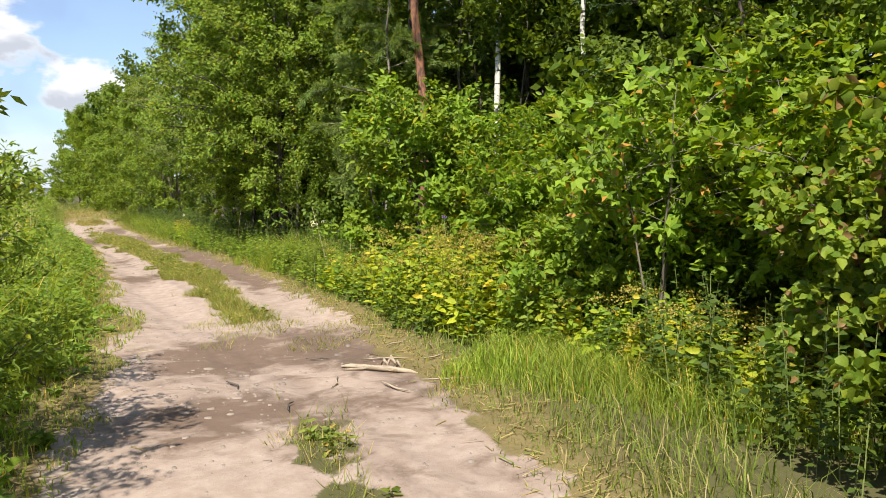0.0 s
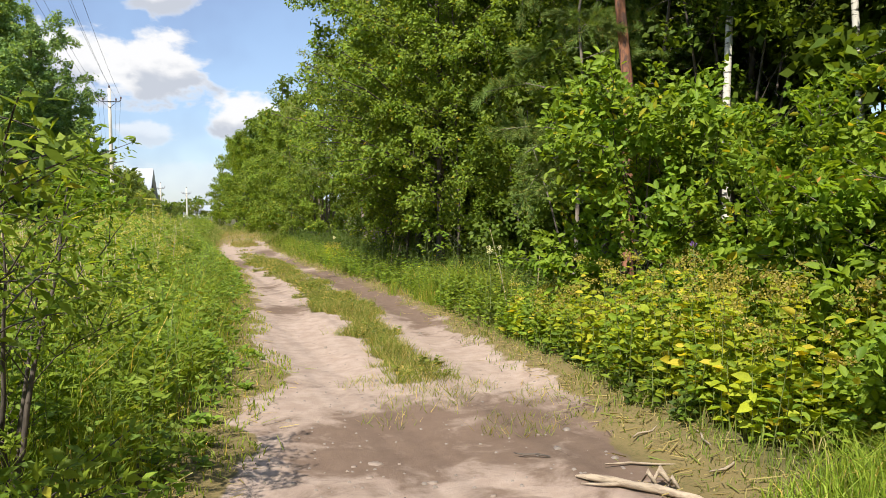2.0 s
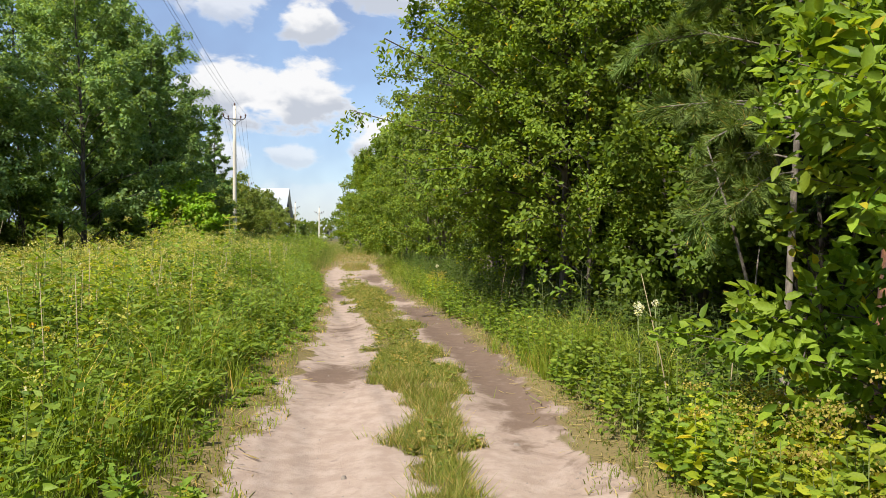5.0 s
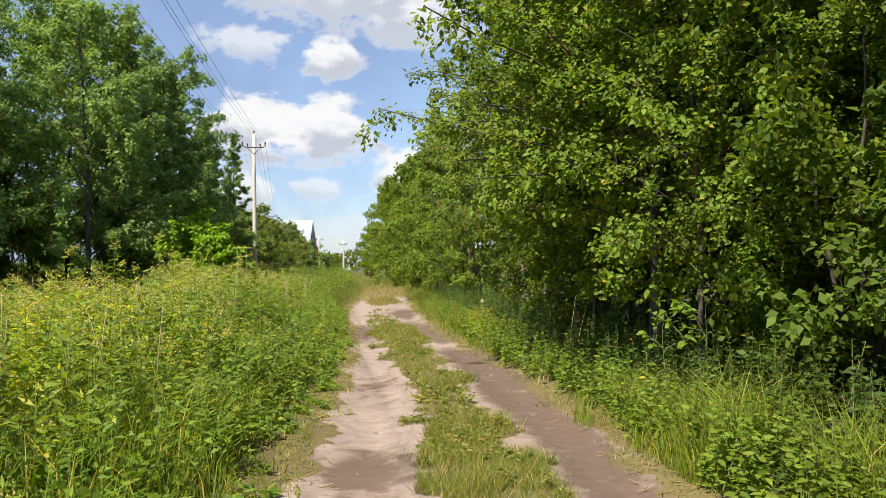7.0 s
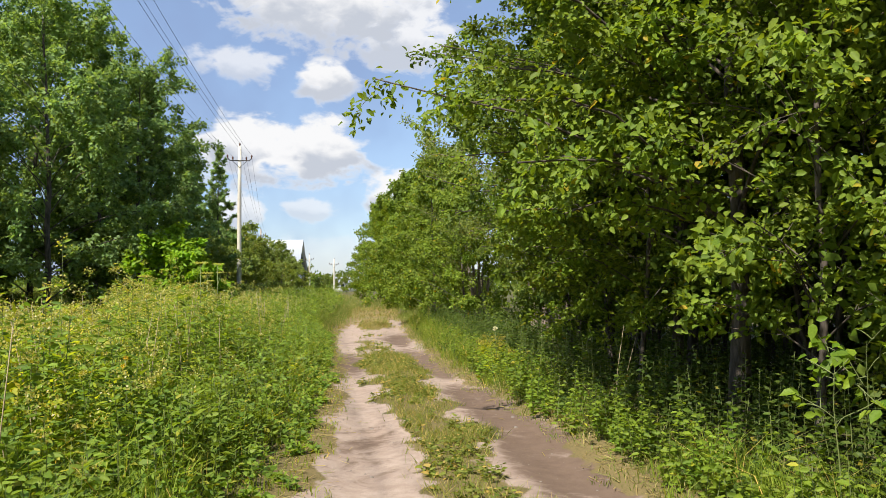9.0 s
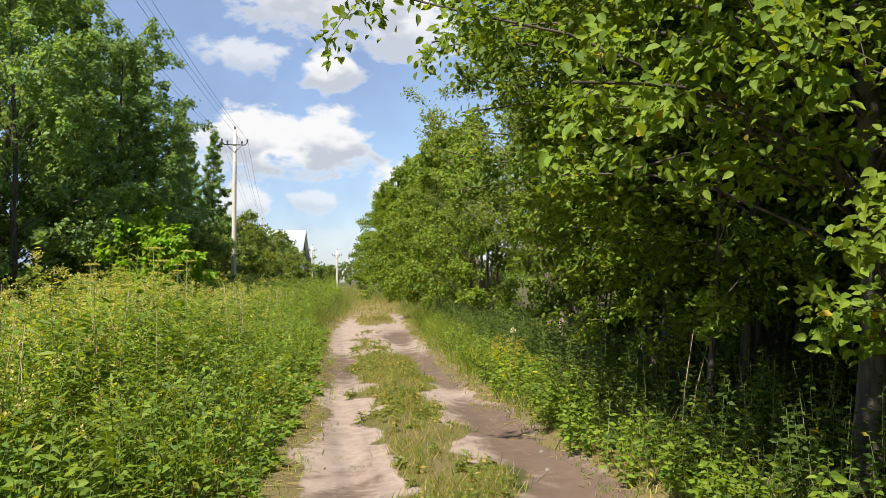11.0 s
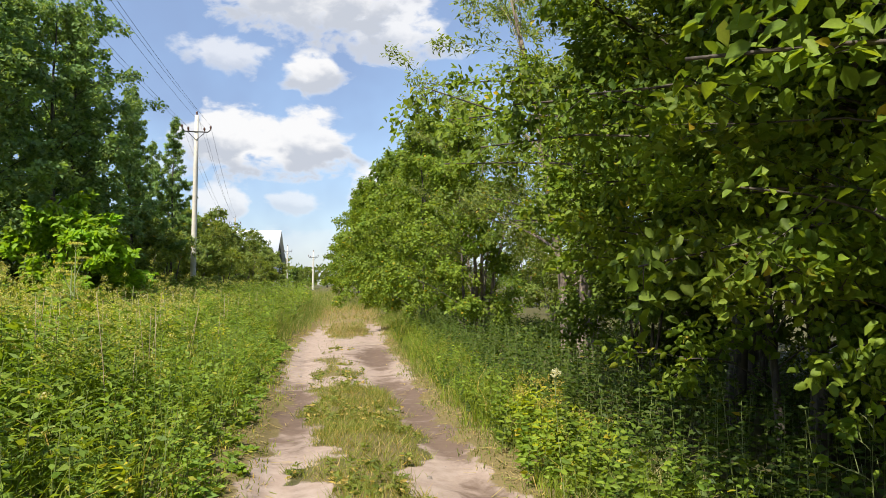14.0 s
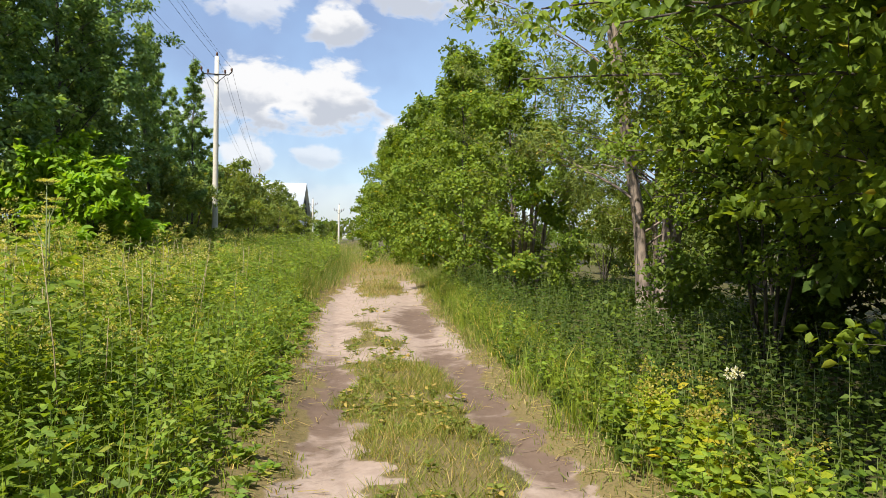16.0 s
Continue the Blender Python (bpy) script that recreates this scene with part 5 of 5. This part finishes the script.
# ---- small things on the track ----
branch = tagged(new("fallen_branch"), "pale barkless broken branch lying on the dirt", "branch")
bag = Bag()
bag.tube([(-0.36, 0.045, 0.010), (-0.27, 0.02, 0.026), (-0.16, 0.03, 0.024), (-0.04, 0.0, 0.03), (0.07, 0.008, 0.027), (0.18, -0.02, 0.03), (0.27, -0.012, 0.022), (0.34, -0.03, 0.018)], (0.006, 0.019, 0.023, 0.020, 0.025, 0.020, 0.018, 0.005), 8)
bag.tube([(-0.1, 0.02, 0.02), (-0.2, -0.03, 0.016), (-0.3, -0.05, 0.012)], (0.012, 0.009, 0.003), 6)
bag.part("wood", M["dead_wood"], branch, smooth_faces=True)
for k, (px, py, r) in enumerate(((0.08, 0.08, 0.05), (0.02, 0.06, 0.035), (0.14, 0.05, 0.03))):
    b = Bag()
    b.tube([(px - r, py, 0.03), (px - r * 0.3, py + 0.01, 0.05 + r), (px + r, py, 0.03)], (0.008, r * 0.5, 0.008), 6)
    b.part("splinter", M["dead_wood"], branch)
branch.location = (1.02, 4.26, float(height_at(1.02, 4.26)))
branch.rotation_euler = (0, 0, math.atan2(4.03 - 4.49, 1.236 - 0.796))
rng = np.random.RandomState(101)
for x, y, l, turn in ((0.62, 4.1, 0.3, 70), (0.9, 3.7, 0.36, 100), (1.55, 4.3, 0.3, 20), (1.35, 3.6, 0.5, -10), (0.75, 5.0, 0.22, 140), (1.7, 4.7, 0.35, 60), (0.1, 3.6, 0.2, 60), (-0.1, 4.4, 0.25, 110), (1.2, 4.55, 0.4, -25), (1.5, 5.0, 0.3, 35)):
    b = Bag()
    c = np.array([(s * l, rng.normal(0, 0.02), 0.012 + rng.uniform(0, 0.012)) for s in (-0.5, -0.15, 0.2, 0.5)])
    b.tube(c, (0.004, 0.008, 0.007, 0.003), 5)
    ob = tagged(new("twig", b.mesh("twig", M["bark" if l < 0.3 else "dead_wood"])), "dry twig lying on the sandy track", "twig", "twigs on the track")
    ob.location, ob.rotation_euler = (x, y, float(height_at(x, y))), (0, 0, radians(turn))

clods = Bag()
n = 1000
x, y = rng.uniform(-1.4, 1.9, n), np.where(rng.uniform(0, 1, n) < 0.55, rng.uniform(2, 7.5, n), rng.uniform(7.5, 34, n))
keep = bare_at(x, y) > 0.4
x, y = x[keep], y[keep]
for px, py in zip(x, y):
    r = rng.uniform(0.003, 0.011) * (1.0 if rng.uniform() < 0.9 else 2.2)
    z = float(height_at(px, py))
    j = lambda: rng.uniform(0.7, 1.25)
    v = [(px - r * j(), py - r * j(), z - r * 0.3), (px + r * j(), py - r * j(), z - r * 0.3), (px + r * j(), py + r * j(), z - r * 0.3), (px - r * j(), py + r * j(), z - r * 0.3),
         (px - r * 0.6 * j(), py - r * 0.6 * j(), z + r * 0.6 * j()), (px + r * 0.6 * j(), py - r * 0.6 * j(), z + r * 0.6 * j()), (px + r * 0.6 * j(), py + r * 0.6 * j(), z + r * 0.6 * j()), (px - r * 0.6 * j(), py + r * 0.6 * j(), z + r * 0.6 * j())]
    clods.put(v, [(4, 5, 6, 7), (0, 1, 5, 4), (1, 2, 6, 5), (2, 3, 7, 6), (3, 0, 4, 7)])
tagged(new("clods_and_pebbles", clods.mesh("clods_and_pebbles", M["stone"])), "small pale clods and pebbles scattered over the track", "pebbles", kind="stuff")

flakes = Bag()
n = 70
x, y = rng.normal(-0.15, 0.38, n), rng.normal(4.1, 0.6, n)
keep = bare_at(x, y) > 0.6
for px, py in zip(x[keep], y[keep]):
    r = rng.uniform(0.008, 0.035)
    z, a = float(height_at(px, py)), rng.uniform(0, 6.28)
    ring = [(px + np.cos(a + k * 1.0472) * r * 1.35 * rng.uniform(0.45, 1.3), py + np.sin(a + k * 1.0472) * r * rng.uniform(0.45, 1.3)) for k in range(6)]
    v = [(u, w, z - 0.004) for u, w in ring] + [(px + (u - px) * 0.8, py + (w - py) * 0.8, z + rng.uniform(0.004, 0.010)) for u, w in ring]
    flakes.put(v, [(k, (k + 1) % 6, 6 + (k + 1) % 6, 6 + k) for k in range(6)] + [(6, 7, 8, 9), (6, 9, 10, 11)])
tagged(new("dried_mud_flakes", flakes.mesh("dried_mud_flakes", M["dry_mud"])), "pale flat flakes of dried mud on the damp track", "mud", kind="stuff")

thatch = Bag()
n = 8000
y = rng.uniform(0.5, 36, n)
x = np.where(rng.uniform(0, 1, n) < 0.6, edge_right(y) + rng.normal(0.2, 0.2, n), edge_left(y) - rng.normal(0.14, 0.16, n))
at = rooted(x, y) + np.stack([0 * x, 0 * x, rng.uniform(0.012, 0.035, n)], 1)
thatch.leaves(at, unit(rng, n, 0.12), np.array([0, 0, 1.0]) + rng.normal(0, 0.3, (n, 3)), rng.uniform(0.05, 0.16, n), rng.uniform(0.004, 0.010, n), "strap")
tagged(new("dry_thatch", thatch.mesh("dry_thatch", M["dry_grass"])), "flattened straw-coloured dead grass at the track edges", "dead grass", kind="stuff")


def flower(name, label, x, y, h, mat, heads, size, seed, stem_mat="stem"):
    rng = np.random.RandomState(seed)
    root = tagged(new(name), label, "flower")
    root.location = (x, y, float(height_at(x, y)))
    stem, head, leaf = Bag(), Bag(), Bag()
    stem.tube([(0, 0, 0), (0.02, 0.0, h * 0.5), (0.0, 0.02, h)], (0.006, 0.005, 0.003), 5)
    for k in range(heads):
        c = np.array([rng.normal(0, 0.04), rng.normal(0, 0.04), h + rng.uniform(-0.06, 0.04)]) if k else np.array([0, 0.02, h])
        if k:
            stem.tube([(0.01, 0.01, h * 0.85), c], 0.002, 4)
        at = c + unit(rng, 40, 0.7) * size * 0.6
        head.leaves(at, at - c + unit(rng, 40) * 0.01, unit(rng, 40), size * 0.7, size * 0.4)
    n = 14
    f = np.linspace(0.1, 0.85, n)
    p = np.stack([0 * f, 0 * f, f * h], 1)
    a = np.arange(n) * 2.4
    leaf.leaves(p, np.stack([np.cos(a), np.sin(a), 0 * a + 0.1], 1), np.tile((0, 0, 1.0), (n, 1)), 0.11, 0.05, "full")
    stem.part("stalk", M[stem_mat], root)
    head.part("blossom", M[mat], root)
    leaf.part("foliage", M["shade_toned_herb"], root)


flower("meadowsweet", "creamy white fluffy flower above dark leaves", 2.38, 9.66, 0.9, "white_flower", 2, 0.026, 110)
flower("meadowsweet", "creamy white fluffy flower above dark leaves", 2.1, 9.3, 0.93, "white_flower", 2, 0.026, 111)
flower("meadowsweet", "creamy white fluffy flower above dark leaves", 1.9, 20.2, 0.75, "white_flower", 2, 0.03, 112)
flower("thistle", "violet thistle blossom among yellow weeds", 2.9, 4.6, 1.0, "violet_flower", 1, 0.025, 113)
flower("thistle", "violet thistle blossom among yellow weeds", 2.5, 5.9, 1.05, "violet_flower", 1, 0.025, 114)
for k, (x, y) in enumerate(((-2.4, 7.6), (-1.9, 9.4), (-2.6, 12.2), (-1.7, 14.6), (-2.2, 17.2), (-2.9, 20.0), (-1.6, 18.6), (-3.2, 10.5))):
    flower("hawkweed", "small yellow meadow flower on a thin stalk", x, y, 0.75 + 0.05 * (k % 4), "yellow_flower", 2, 0.018, 120 + k)
for k, (x, y, h, lx) in enumerate(((2.25, 9.0, 1.15, -0.25), (2.4, 8.6, 1.05, 0.05), (-2.9, 10.6, 1.5, 0.3), (-2.0, 14.0, 1.2, -0.2), (2.6, 16.8, 0.95, 0.12), (2.75, 17.0, 0.9, 0.2), (-3.5, 8.0, 1.6, 0.35))):
    b = Bag()
    b.tube([(0, 0, 0), (lx * 0.4, 0.02, h * 0.5), (lx, 0.0, h)], (0.005, 0.004, 0.002), 5)
    ob = tagged(new("dry_stalk", b.mesh("dry_stalk", M["dry_stem"])), "bare pale dry stalk from last year", "stalk", "dry stalks")
    ob.location = (x, y, float(height_at(x, y)))
